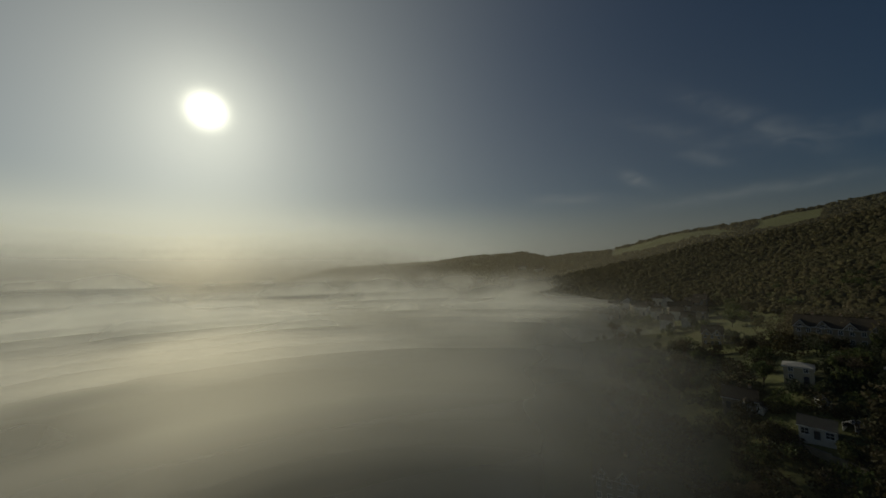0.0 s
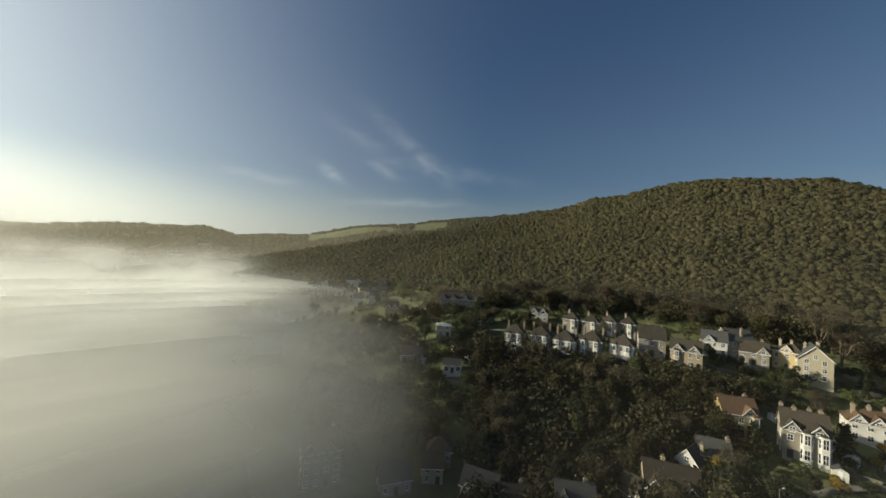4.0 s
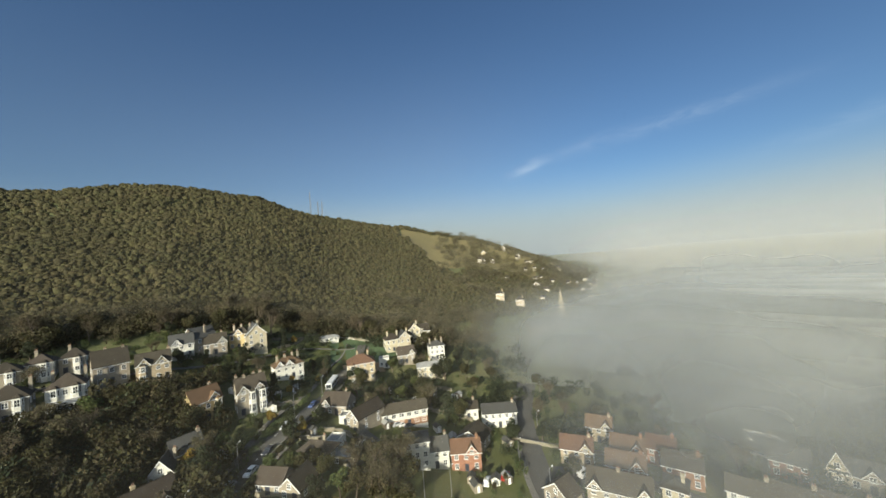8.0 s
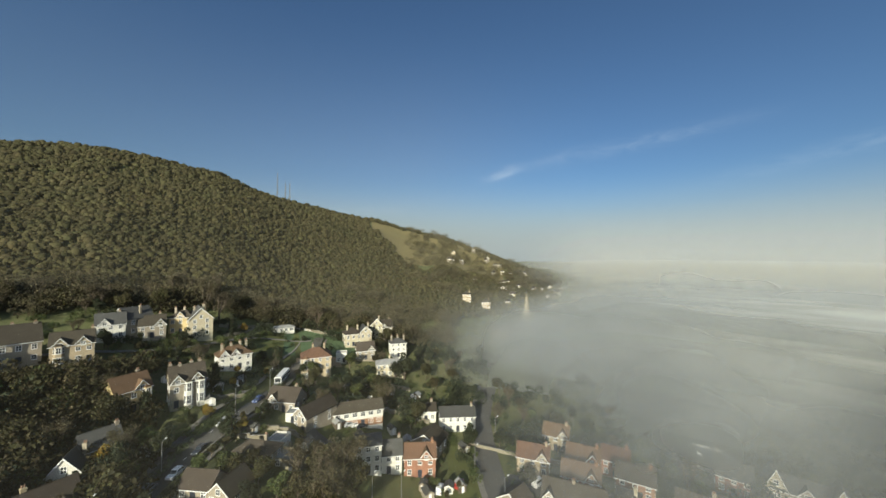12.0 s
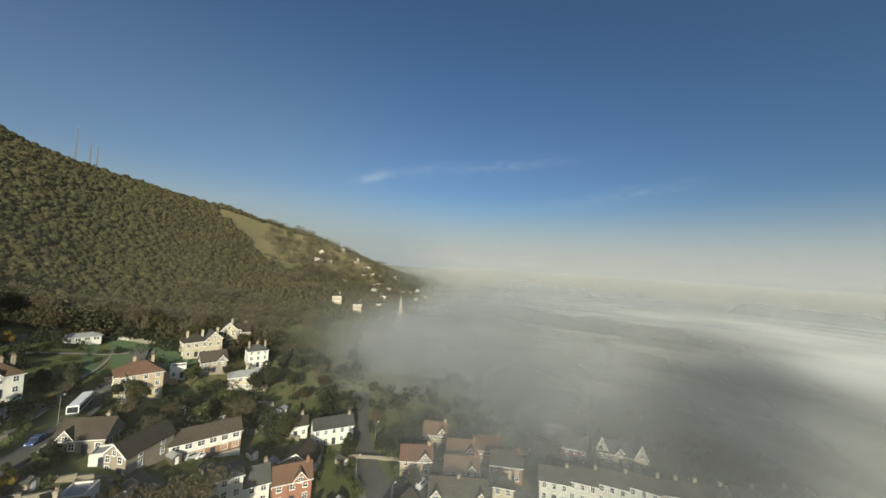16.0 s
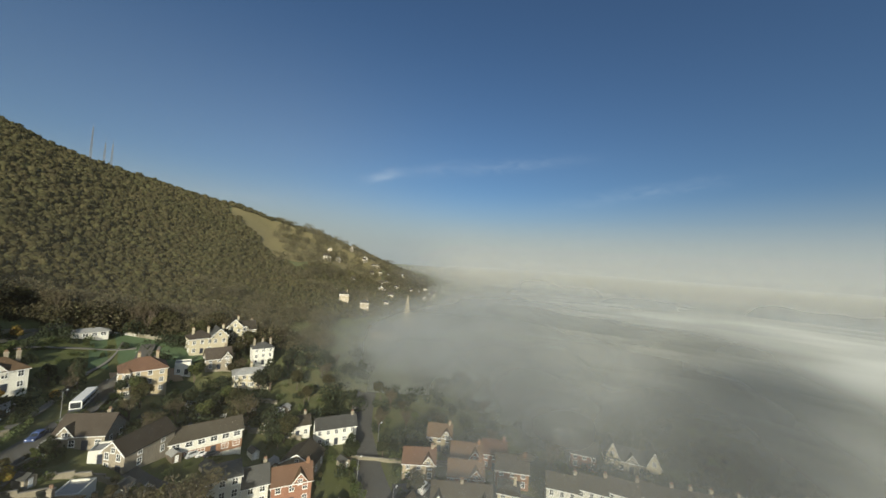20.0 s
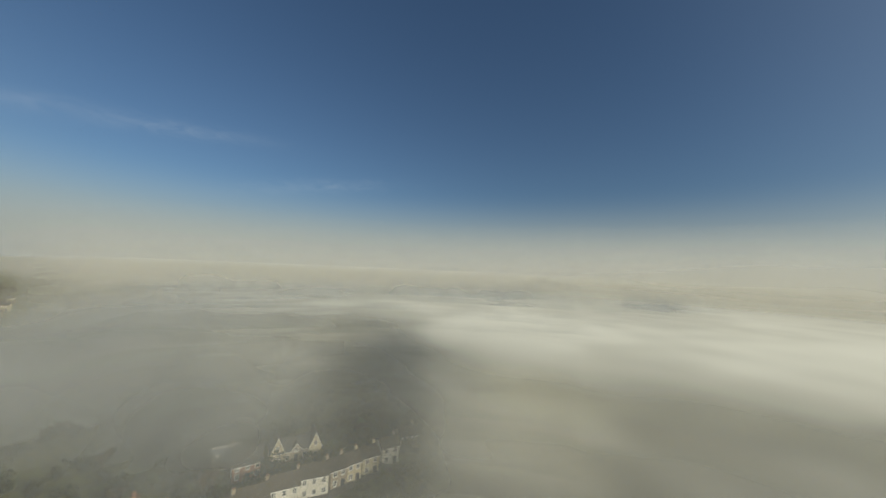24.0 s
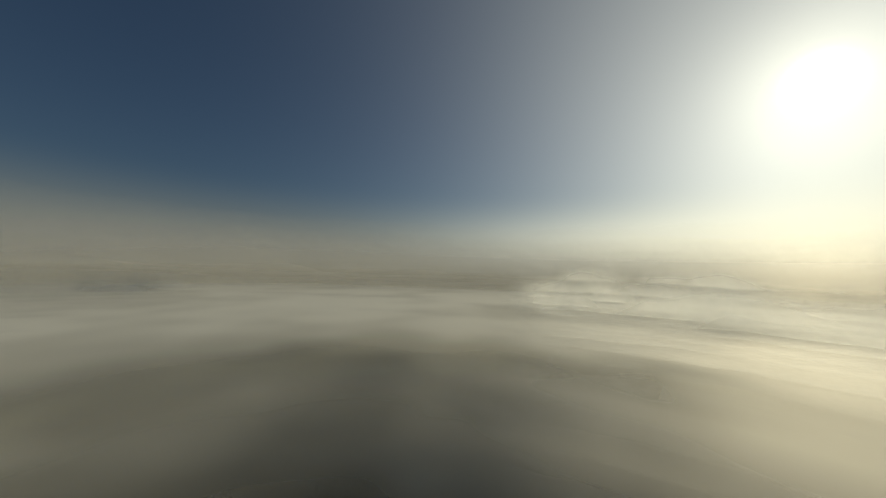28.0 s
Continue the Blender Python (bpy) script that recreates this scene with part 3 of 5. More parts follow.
def down(name, a0, a1, u0, u1, mat, label, n=30, m=10, up=0.35):
    """Open grass on a slope, between two bearings and two shares of the way from foot to ridge."""
    vs, fs = [], []
    for i in range(n + 1):
        a = a0 + (a1 - a0) * i / n
        fd, rd = float(np.interp(a, KNOT, FOOT_D)), float(np.interp(a, KNOT, RIDGE_D))
        for j in range(m + 1):
            u = u0 + (u1 - u0) * j / m + 0.05 * noise.noise(Vector((a, j, 0)))
            d = fd + (rd - fd) * u
            vs.append(tuple(at(a, d, up)))
    for i in range(n):
        for j in range(m):
            b = i * (m + 1) + j
            fs.append((b, b + m + 1, b + m + 2, b + 1))
    return tagged(new(name, mesh_of(name, vs, fs, mat, True)), label, "pasture", kind="structure")


down("pasture", 86.5, 100.5, 0.42, 0.97, MAT["drygrass"], "open golden-brown down on the end of the ridge")
down("pasture", 17.5, 33, 0.72, 0.99, MAT["lawn"], "dull green field under the far crest")


# ---- building kit ----
class Kit:
    """Collects boxes, prisms and sheets into one mesh."""

    def __init__(self):
        self.v, self.f = [], []

    def add(self, verts, faces):
        b = len(self.v)
        self.v += verts
        self.f += [tuple(b + i for i in f) for f in faces]
        return self

    def box(self, x0, y0, z0, x1, y1, z1):
        return self.add([(x0, y0, z0), (x1, y0, z0), (x1, y1, z0), (x0, y1, z0), (x0, y0, z1), (x1, y0, z1), (x1, y1, z1), (x0, y1, z1)],
                        [(3, 2, 1, 0), (4, 5, 6, 7), (0, 1, 5, 4), (1, 2, 6, 5), (2, 3, 7, 6), (3, 0, 4, 7)])

    def prism(self, outline, p, q, axis):
        """An outline of (u, z), drawn from p to q along axis 'x' or 'y'; u runs along the other one."""
        n = len(outline)
        put = (lambda s, u, z: (s, u, z)) if axis == "x" else (lambda s, u, z: (u, s, z))
        vs = [put(p, u, z) for u, z in outline] + [put(q, u, z) for u, z in outline]
        fs = [tuple(range(n)), tuple(range(2 * n - 1, n - 1, -1))] + [(i, n + i, n + (i + 1) % n, (i + 1) % n) for i in range(n)]
        return self.add(vs, fs)

    def tube(self, x, y, z0, z1, r0, r1, n=8):
        ring = [(math.cos(2 * math.pi * i / n), math.sin(2 * math.pi * i / n)) for i in range(n)]
        vs = [(x + c * r0, y + s * r0, z0) for c, s in ring] + [(x + c * r1, y + s * r1, z1) for c, s in ring]
        return self.add(vs, [tuple(range(n - 1, -1, -1)), tuple(range(n, 2 * n))] + [(i, (i + 1) % n, n + (i + 1) % n, n + i) for i in range(n)])

    def mesh(self, name, mat):
        me = mesh_of(name, self.v, self.f, mat)
        bm = bmesh.new()
        bm.from_mesh(me)
        bmesh.ops.recalc_face_normals(bm, faces=bm.faces)
        bm.to_mesh(me)
        bm.free()
        return me


CACHE = {}


def cached(key, make):
    if key not in CACHE:
        CACHE[key] = make()
    return CACHE[key]


def window_meshes(w, h, bars):
    def frame_():
        k, t = Kit(), 0.11
        k.box(-w / 2 - t, -0.09, -t, -w / 2, 0.02, h + t).box(w / 2, -0.09, -t, w / 2 + t, 0.02, h + t)
        k.box(-w / 2, -0.09, h, w / 2, 0.02, h + t).box(-w / 2 - 0.1, -0.16, -t - 0.05, w / 2 + 0.1, 0.02, 0)
        k.box(-w / 2, -0.06, h * 0.5 - 0.04, w / 2, 0.0, h * 0.5 + 0.04)
        for b in range(1, bars):
            x = -w / 2 + w * b / bars
            k.box(x - 0.04, -0.06, 0, x + 0.04, 0.0, h)
        return k.mesh("window_frame", MAT["trim"])
    key = (round(w, 2), round(h, 2), bars)
    return cached(("wf", key), frame_), cached(("wp", key), lambda: Kit().box(-w / 2, -0.035, 0, w / 2, -0.012, h).mesh("pane", MAT["glass"]))


def window(parent, x, y, z, w, h, turn=0.0, bars=2, panes=True):
    fr, pa = window_meshes(w, h, bars)
    ob = part_of(parent, "window", fr, pose(x, y, z, 0, 0, turn))
    if panes:
        part_of(ob, "pane", pa)
    return ob


def gable_roof(length, span, eave, rise, axis, over=0.35, thick=0.2):
    s, k = span / 2, rise / (span / 2)
    o = [(-s - over, eave - over * k), (0, eave + rise), (s + over, eave - over * k), (s + over, eave - over * k + thick), (0, eave + rise + thick * 1.2), (-s - over, eave - over * k + thick)]
    kit = Kit().prism(o, -length / 2 - over, length / 2 + over, axis)
    put = (-0.09, 0.09)
    if axis == "x":
        kit.box(-length / 2 - over, put[0], eave + rise + thick, length / 2 + over, put[1], eave + rise + thick + 0.14)
    else:
        kit.box(put[0], -length / 2 - over, eave + rise + thick, put[1], length / 2 + over, eave + rise + thick + 0.14)
    return kit


def hip_roof(w, d, eave, rise, over=0.35):
    a, b = w / 2 + over, d / 2 + over
    r = max(0.3, a - b) if a >= b else 0.0
    q = max(0.3, b - a) if b > a else 0.0
    vs = [(-a, -b, eave), (a, -b, eave), (a, b, eave), (-a, b, eave), (-a, -b, eave - 0.16), (a, -b, eave - 0.16), (a, b, eave - 0.16), (-a, b, eave - 0.16)]
    if r:
        vs += [(-r, 0, eave + rise), (r, 0, eave + rise)]
        top = [(0, 1, 9, 8), (1, 2, 9), (2, 3, 8, 9), (3, 0, 8)]
    else:
        vs += [(0, -q, eave + rise), (0, q, eave + rise)]
        top = [(0, 1, 8), (1, 2, 9, 8), (2, 3, 9), (3, 0, 8, 9)]
    return Kit().add(vs, top + [(7, 6, 5, 4), (0, 4, 5, 1), (1, 5, 6, 2), (2, 6, 7, 3), (3, 7, 4, 0)])


def chimney(parent, x, y, z0, z1, wall, pots=2, w=0.75):
    st = Kit().box(-w / 2, -0.35, 0, w / 2, 0.35, z1 - z0).box(-w / 2 - 0.1, -0.45, z1 - z0 - 0.35, w / 2 + 0.1, 0.45, z1 - z0 - 0.15)
    ob = part_of(parent, "chimney", st.mesh("chimney", MAT[wall]), pose(x, y, z0))
    for i in range(pots):
        px = (i - (pots - 1) / 2) * 0.34
        part_of(ob, "chimney_pot", cached("pot", lambda: Kit().tube(0, 0, 0, 0.55, 0.15, 0.11).mesh("chimney_pot", MAT["pot"])), pose(px, 0, z1 - z0))


def bay(parent, x, y, storeys, sh, wall, w=2.3, depth=0.9, roof=None):
    """A canted bay with its windows, and a small roof of its own."""
    h = storeys * sh
    a, b = w / 2, w / 2 - 0.5
    vs = [(-a, 0, -1), (-b, -depth, -1), (b, -depth, -1), (a, 0, -1), (-a, 0, h), (-b, -depth, h), (b, -depth, h), (a, 0, h)]
    ob = part_of(parent, "bay", cached(("bay", w, h, depth, wall), lambda: Kit().add(vs, [(0, 1, 5, 4), (1, 2, 6, 5), (2, 3, 7, 6), (4, 5, 6, 7)]).mesh("bay", MAT[wall])), pose(x, y, 0))
    rv = [(-a - 0.15, 0, h), (-b - 0.1, -depth - 0.15, h), (b + 0.1, -depth - 0.15, h), (a + 0.15, 0, h), (0, 0, h + 1.0)]
    part_of(parent, "bay_roof", cached(("bayroof", w, h, depth, roof), lambda: Kit().add(rv, [(0, 1, 4), (1, 2, 4), (2, 3, 4), (3, 2, 1, 0)]).mesh("bay_roof", MAT[roof or "greyslate"])), pose(x, y, 0))
    side = math.degrees(math.atan2(depth, 0.5))
    for s in range(storeys):
        window(ob, 0, -depth, s * sh + 0.85, 2 * b - 0.35, sh - 1.35)
        window(ob, -(a + b) / 2, -depth / 2, s * sh + 0.85, 0.55, sh - 1.35, -side, 1)
        window(ob, (a + b) / 2, -depth / 2, s * sh + 0.85, 0.55, sh - 1.35, side, 1)


def house(a, d, w, dep, wall_h, rise, turn=0.0, style="hip", wall="stone", roof="slate", bays=(), gablets=(), chimneys=((0.3, 0.1),), label="", storeys=None,
          cols=None, panes=True, up=0.0, name="house", group="", door=True, sides=True, win=(1.0, 1.4), band="", bay_wall=""):
    """A house at a bearing and distance, its front towards the camera, swung a little to catch the sun, its plan shrunk
    to fit the view. Chimneys and gablets go by fractions of the width and depth.
    """
    w, dep = w * 0.88, dep * 0.82
    root = new(name)
    root.matrix_basis = Matrix.Translation(at(a, d, up)) @ pose(0, 0, 0, 0, 0, -turned(a) + turn - 9)
    tagged(root, label, "house", group)
    n = storeys or max(1, round(wall_h / 2.9))
    sh = wall_h / n
    k = Kit().box(-w / 2, -dep / 2, -3.0, w / 2, dep / 2, wall_h)
    if style == "side":
        k.prism([(-dep / 2, wall_h), (dep / 2, wall_h), (0, wall_h + rise)], -w / 2, w / 2, "x")
    if style == "front":
        k.prism([(-w / 2, wall_h), (w / 2, wall_h), (0, wall_h + rise)], -dep / 2, dep / 2, "y")
    if style == "flat":
        k.box(-w / 2, -dep / 2, wall_h, w / 2, -dep / 2 + 0.25, wall_h + 0.45).box(-w / 2, dep / 2 - 0.25, wall_h, w / 2, dep / 2, wall_h + 0.45)
        k.box(-w / 2, -dep / 2 + 0.25, wall_h, -w / 2 + 0.25, dep / 2 - 0.25, wall_h + 0.45).box(w / 2 - 0.25, -dep / 2 + 0.25, wall_h, w / 2, dep / 2 - 0.25, wall_h + 0.45)
    part_of(root, "wall", k.mesh("wall", MAT[wall]))
    if band:
        part_of(root, "band", Kit().box(-w / 2 - 0.02, -dep / 2 - 0.05, 0, w / 2 + 0.02, -dep / 2 - 0.004, sh * 0.92).mesh("band", MAT[band]))
    if style == "hip":
        r = hip_roof(w, dep, wall_h, rise)
    elif style == "side":
        r = gable_roof(w, dep, wall_h, rise, "x")
    elif style == "front":
        r = gable_roof(dep, w, wall_h, rise, "y")
    else:
        r = Kit().box(-w / 2 + 0.25, -dep / 2 + 0.25, wall_h + 0.01, w / 2 - 0.25, dep / 2 - 0.25, wall_h + 0.12)
    ro = part_of(root, "roof", r.mesh("roof", MAT[roof]))
    if style == "front":                                   # barge boards on the gable
        s, kk = w / 2, rise / (w / 2)
        o = [(-s - 0.35, wall_h - 0.35 * kk - 0.12), (0, wall_h + rise - 0.12), (s + 0.35, wall_h - 0.35 * kk - 0.12), (s + 0.35, wall_h - 0.35 * kk + 0.16), (0, wall_h + rise + 0.18), (-s - 0.35, wall_h - 0.35 * kk + 0.16)]
        part_of(ro, "barge_board", Kit().prism(o, -dep / 2 - 0.42, -dep / 2 - 0.354, "y").mesh("barge_board", MAT["trim"]))
    elif style in ("hip", "side"):
        part_of(ro, "gutter", Kit().box(-w / 2 - 0.38, -dep / 2 - 0.46, wall_h - 0.34, w / 2 + 0.38, -dep / 2 - 0.36, wall_h - 0.2).mesh("gutter", MAT["trim"]))
    taken = [b for b in bays]
    m = cols or max(2, round(w / 2.7))
    ww, hh = win[0], min(win[1], sh - 0.9)
    free = [x for x in ((i + 0.5) / m - 0.5 for i in range(m)) if all(abs(x - b) * w > 1.9 for b in taken)]
    for s in range(n):
        for i, x in enumerate(free):
            if door and s == 0 and i == len(free) // 2:
                part_of(root, "door", cached("door", lambda: Kit().box(-0.48, -0.07, 0, 0.48, 0.0, 2.05).box(-0.6, -0.1, 2.05, 0.6, 0, 2.2).box(-0.6, -0.1, 0, -0.48, 0, 2.05).box(0.48, -0.1, 0, 0.6, 0, 2.05).mesh("door", MAT["car_dark"])), pose(x * w, -dep / 2 - 0.01, 0.02))
            else:
                window(root, x * w, -dep / 2, s * sh + 0.9, ww, hh, 0, 2, panes)
    if sides:
        for sgn in (-1, 1):
            for s in range(n):
                for y in ((-0.22, 0.24) if dep > 6 else (0.0,)):
                    window(root, sgn * w / 2, y * dep, s * sh + 0.9, ww * 0.9, hh, 90 * sgn, 2, panes)
    if style == "front" and rise > 2.2:
        window(root, 0, -dep / 2, wall_h + 0.2, ww * 0.9, min(1.3, rise * 0.4), 0, 2, panes)
    for b in bays:
        bay(root, b * w, -dep / 2, n, sh, bay_wall or wall, roof=roof)
    for g in gablets:
        gw = min(3.4, w * 0.42)
        gr = gw * 0.62
        gk = Kit().box(-gw / 2, -0.25, wall_h - 1.0, gw / 2, dep * 0.3, wall_h).prism([(-gw / 2, wall_h), (gw / 2, wall_h), (0, wall_h + gr)], -0.25, dep * 0.32, "y")
        gob = part_of(root, "gablet", gk.mesh("gablet", MAT[wall]), pose(g * w, -dep / 2, 0))
        part_of(gob, "gablet_roof", Kit().prism([(-gw / 2 - 0.3, wall_h - 0.35), (0, wall_h + gr + 0.02), (gw / 2 + 0.3, wall_h - 0.35), (gw / 2 + 0.3, wall_h - 0.15), (0, wall_h + gr + 0.24), (-gw / 2 - 0.3, wall_h - 0.15)], -0.55, dep * 0.36, "y").mesh("gablet_roof", MAT[roof]))
        part_of(gob, "barge_board", Kit().prism([(-gw / 2 - 0.3, wall_h - 0.42), (0, wall_h + gr - 0.05), (gw / 2 + 0.3, wall_h - 0.42), (gw / 2 + 0.3, wall_h - 0.2), (0, wall_h + gr + 0.2), (-gw / 2 - 0.3, wall_h - 0.2)], -0.62, -0.555, "y").mesh("barge_board", MAT["trim"]))
        window(gob, 0, -0.25, wall_h - 0.5, 1.0, 1.2, 0, 2, panes)
    for cx, cy in chimneys:
        cz = wall_h + (rise * max(0.0, 1 - 2 * abs(cy)) if style in ("side", "hip") else rise * max(0.0, 1 - 2 * abs(cx))) * 0.7
        chimney(root, cx * w, cy * dep, cz - 1.0, max(cz, wall_h + rise * 0.75) + 1.7, wall if wall in ("stone", "warm", "brick", "cream") else "stone")
    return root


# ---- the houses, by bearing and distance ----
S = 1.25
VIL = "bay-fronted white and stone villa with a hipped brown roof"
def sunroom(h, x, y, w, dep=2.2, tall=2.3):
    """A white glazed lean-to against the front of a house."""
    p = part_of(h, "sunroom", Kit().box(-w / 2, -dep, -1.5, w / 2, 0, 0.6).box(-w / 2, -dep, tall - 0.2, w / 2, 0, tall).box(-w / 2, -0.25, 0.6, w / 2, 0, tall - 0.2).mesh("sunroom", MAT["white"]), pose(x, y, 0), "white glazed lean-to")
    m = max(2, round(w / 1.1))
    for i in range(m):
        window(p, -w / 2 + (i + 0.5) * w / m, -dep + 0.03, 0.68, w / m - 0.24, tall - 1.0, 0, 1)
    part_of(p, "lean_to_roof", Kit().add([(-w / 2 - 0.1, -dep - 0.15, tall), (w / 2 + 0.1, -dep - 0.15, tall), (w / 2 + 0.1, 0, tall + 0.6), (-w / 2 - 0.1, 0, tall + 0.6)], [(0, 1, 2, 3)]).mesh("lean_to_roof", MAT["flatroof"]))


for a, d, w, c, lean in ((41.0, 194, 7.2, "stone", 1), (44.0, 194, 7.4, "stone", 0), (46.8, 192, 7.8, "white", 1), (49.7, 194, 7.8, "stone", 0), (52.9, 195, 7.6, "white", 1)):
    h = house(a, d * S, w * S, 9.5, 6.4, 3.4, random.uniform(-6, 2), "hip", c, "slate", bays=(-0.27, 0.27), bay_wall="white", chimneys=((0.44, 0.25), (-0.4, 0.2)), label=VIL, group="row of bay-fronted villas")
    if lean:
        sunroom(h, 0.1, -9.5 / 2 - 1.0, w * 0.9)
for a, d, w, c in ((47.6, 218, 6.2, "stone"), (49.7, 217, 6.4, "stone"), (51.6, 221, 5.8, "white"), (53.5, 222, 6.0, "stone")):
    house(a, d * S, w * S, 8, 5.4, 2.8, random.uniform(-8, 0), "hip", c, "slate", bays=(0.2,), bay_wall="white", chimneys=((-0.2, 0.1),), label="upper stone villa with hipped roof and one bay", group="upper row of villas")
house(43.9, 226 * S, 9.6, 7, 4.4, 2.4, 4, "side", "white", "slate", gablets=(-0.25, 0.25), label="white house with twin front gables above a lawn")
house(55.6, 206 * S, 10.2, 11, 6.4, 4.8, 14, "side", "stone", "slate", chimneys=((-0.1, 0.1), (0.4, 0)), label="large grey stone house with a steep gabled roof and tall chimney")
h = house(58.7, 202 * S, 11.0, 10, 6.2, 3.4, 8, "side", "warm", "slate", bays=(-0.3,), gablets=(-0.27, 0.24), chimneys=((0.45, 0.2),), label="stone double-gabled house with white barge boards on a terrace")
house(61.0, 219 * S, 9, 8, 5.4, 3.6, 10, "side", "white", "greyslate", gablets=(-0.2,), label="white rendered house with a slate roof and one gable")
house(62.6, 224 * S, 8.4, 11, 6.2, 3.8, -55, "front", "stone", "greyslate", label="grey stone house with long slate roof")
house(63.9, 221 * S, 9.5, 8, 4.8, 3.4, 12, "side", "stone", "slate", gablets=(0.3,), label="grey stone house half hidden by garden trees")
house(66.4, 226 * S, 9.4, 8, 6.8, 2.6, -10, "hip", "yellow", "slate", gablets=(0.0,), chimneys=((-0.35, 0), (0.0, 0.1), (0.4, 0.2)), label="tall ochre villa with three chimneys")
house(67.7, 224 * S, 9.6, 12, 7.4, 4.4, 16, "front", "cream", "greyslate", storeys=3, cols=2, chimneys=((0.2, 0.35),), door=False, label="tall cream gable-fronted house with white square windows")
house(71.1, 196 * S, 12.8, 9, 5.6, 3.0, 22, "hip", "white", "redtile", gablets=(-0.32, 0.0), chimneys=((-0.36, -0.1), (-0.08, 0.0), (0.22, 0.2), (0.42, 0.2)), label="white villa with small gables, red roof and four tall chimneys")
house(62.4, 166 * S, 9.6, 8.5, 6.4, 3.6, 32, "side", "yellow", "redtile", gablets=(0.22,), bays=(0.36,), chimneys=((0.3, 0.1),), label="ochre rendered house with an orange-red tiled roof")
house(66.9, 165 * S, 10.0, 9.5, 7.4, 4.0, 18, "side", "stone", "slate", gablets=(-0.3, 0.25), bays=(0.0, 0.36), bay_wall="white", chimneys=((-0.45, 0.2), (-0.2, 0), (0.15, 0.15), (0.4, 0.2)), storeys=2, label="stone gothic villa with white bays and many chimneys")
house(60.6, 146 * S, 8.2, 7, 3.6, 3.2, 25, "side", "stone", "greyslate", chimneys=((0.45, 0.0),), label="grey slate-roofed cottage among trees")
house(58.9, 140 * S, 6.4, 7, 3.6, 3.4, -12, "front", "white", "greyslate", chimneys=((0.3, 0.3),), label="small white gabled cottage below the road")
house(56.9, 124 * S, 12.6, 10, 5.6, 4.4, 20, "side", "warm", "slate", gablets=(-0.34, -0.02, 0.3), bays=(0.0, 0.33), chimneys=((-0.1, 0.2),), label="large many-gabled stone house with a brown tiled roof")
house(54.3, 120 * S, 9, 8, 3.6, 3.0, -25, "side", "stone", "slate", gablets=(0.2,), label="stone house with a low slate roof by the wood")
house(77.1, 158 * S, 11.6, 9, 3.4, 3.2, -22, "side", "stone", "slate", gablets=(-0.25,), label="stone bungalow with a white-edged gable beside the road")
house(78.2, 147 * S, 5.2, 5, 2.7, 0.4, -10, "flat", "white", "flatroof", chimneys=(), sides=False, cols=1, label="white flat-roofed garage beside a bungalow", name="garage")
house(80.6, 147 * S, 7.0, 15, 4.6, 2.6, -38, "front", "stone", "slate", cols=2, chimneys=(), label="long two-storey house with a white gable front")
house(86.0, 153 * S, 18.5, 8, 5.2, 2.2, 16, "side", "white", "slate", chimneys=(), storeys=2, cols=6, win=(1.5, 1.2), band="brick", label="white three-part terrace with a shallow brown roof", name="terrace")
house(80.2, 200 * S, 13.6, 11, 8.0, 3.2, 14, "hip", "warm", "redtile", storeys=3, bays=(-0.34,), chimneys=((-0.1, 0.2), (0.3, 0.2)), label="three-storey warm stone villa with a hipped red-brown roof")
house(83.4, 214 * S, 5.5, 5, 4.2, 0.3, 6, "flat", "white", "flatroof", chimneys=(), label="small white flat-roofed annexe beside a villa")
house(86.4, 221 * S, 10, 8, 4.4, 3.4, 20, "side", "stone", "slate", gablets=(0.3,), label="stone house with gable and garden trees")
house(84.6, 236 * S, 9.5, 9, 6.4, 2.8, 24, "hip", "cream", "slate", chimneys=((-0.3, 0), (0.35, 0)), label="cream villa above the bowling green")
house(86.2, 238 * S, 7, 9, 7.2, 3.0, 24, "front", "cream", "greyslate", chimneys=((0.35, 0.1),), label="cream gabled villa above the bowling green")
house(87.6, 254 * S, 7.5, 9, 7, 3.4, 20, "front", "cream", "slate", label="tall cream gothic villa at the edge of the fog")
house(88.9, 256 * S, 8, 9, 7, 3.4, 20, "side", "stone", "slate", gablets=(-0.2,), label="stone gothic villa at the edge of the fog")
house(90.6, 234 * S, 9.4, 9, 7.4, 2.2, 20, "hip", "white", "greyslate", chimneys=((-0.4, 0), (0, 0), (0.4, 0)), label="white three-chimneyed villa in thin fog")
house(89.7, 208 * S, 14.5, 8, 5.4, 1.6, 14, "hip", "cream", "flatroof", bays=(0.0,), chimneys=((0.0, 0.2),), label="low cream villa with a shallow pale roof and central bay")
house(87.7, 125 * S, 8.2, 8, 8.0, 1.2, 12, "hip", "white", "greyslate", storeys=3, chimneys=(), cols=3, label="three-storey grey-white flats with a pale slate roof", name="flats")
house(90.4, 127 * S, 8.4, 8, 5.2, 2.6, 12, "side", "white", "greyslate", chimneys=((0.4, 0.1),), label="white terraced house joined to brick flats")
house(93.4, 127 * S, 10.2, 8, 5.6, 2.4, 12, "side", "brick", "redtile", gablets=(0.2,), chimneys=((0.4, 0),), label="red brick house with a tiled roof and front gable")
house(96.6, 160 * S, 14.5, 8, 5.4, 2.2, 18, "side", "white", "greyslate", chimneys=((0.42, 0),), label="long white rendered house with a slate roof")
house(93.6, 165 * S, 8.5, 7, 3.8, 1.8, 14, "side", "white", "slate", label="small white house behind garden walls")
house(94.2, 142 * S, 10.4, 10, 3.4, 2.6, -14, "front", "stone", "slate", chimneys=(), label="bungalow with a wide white-edged gable")
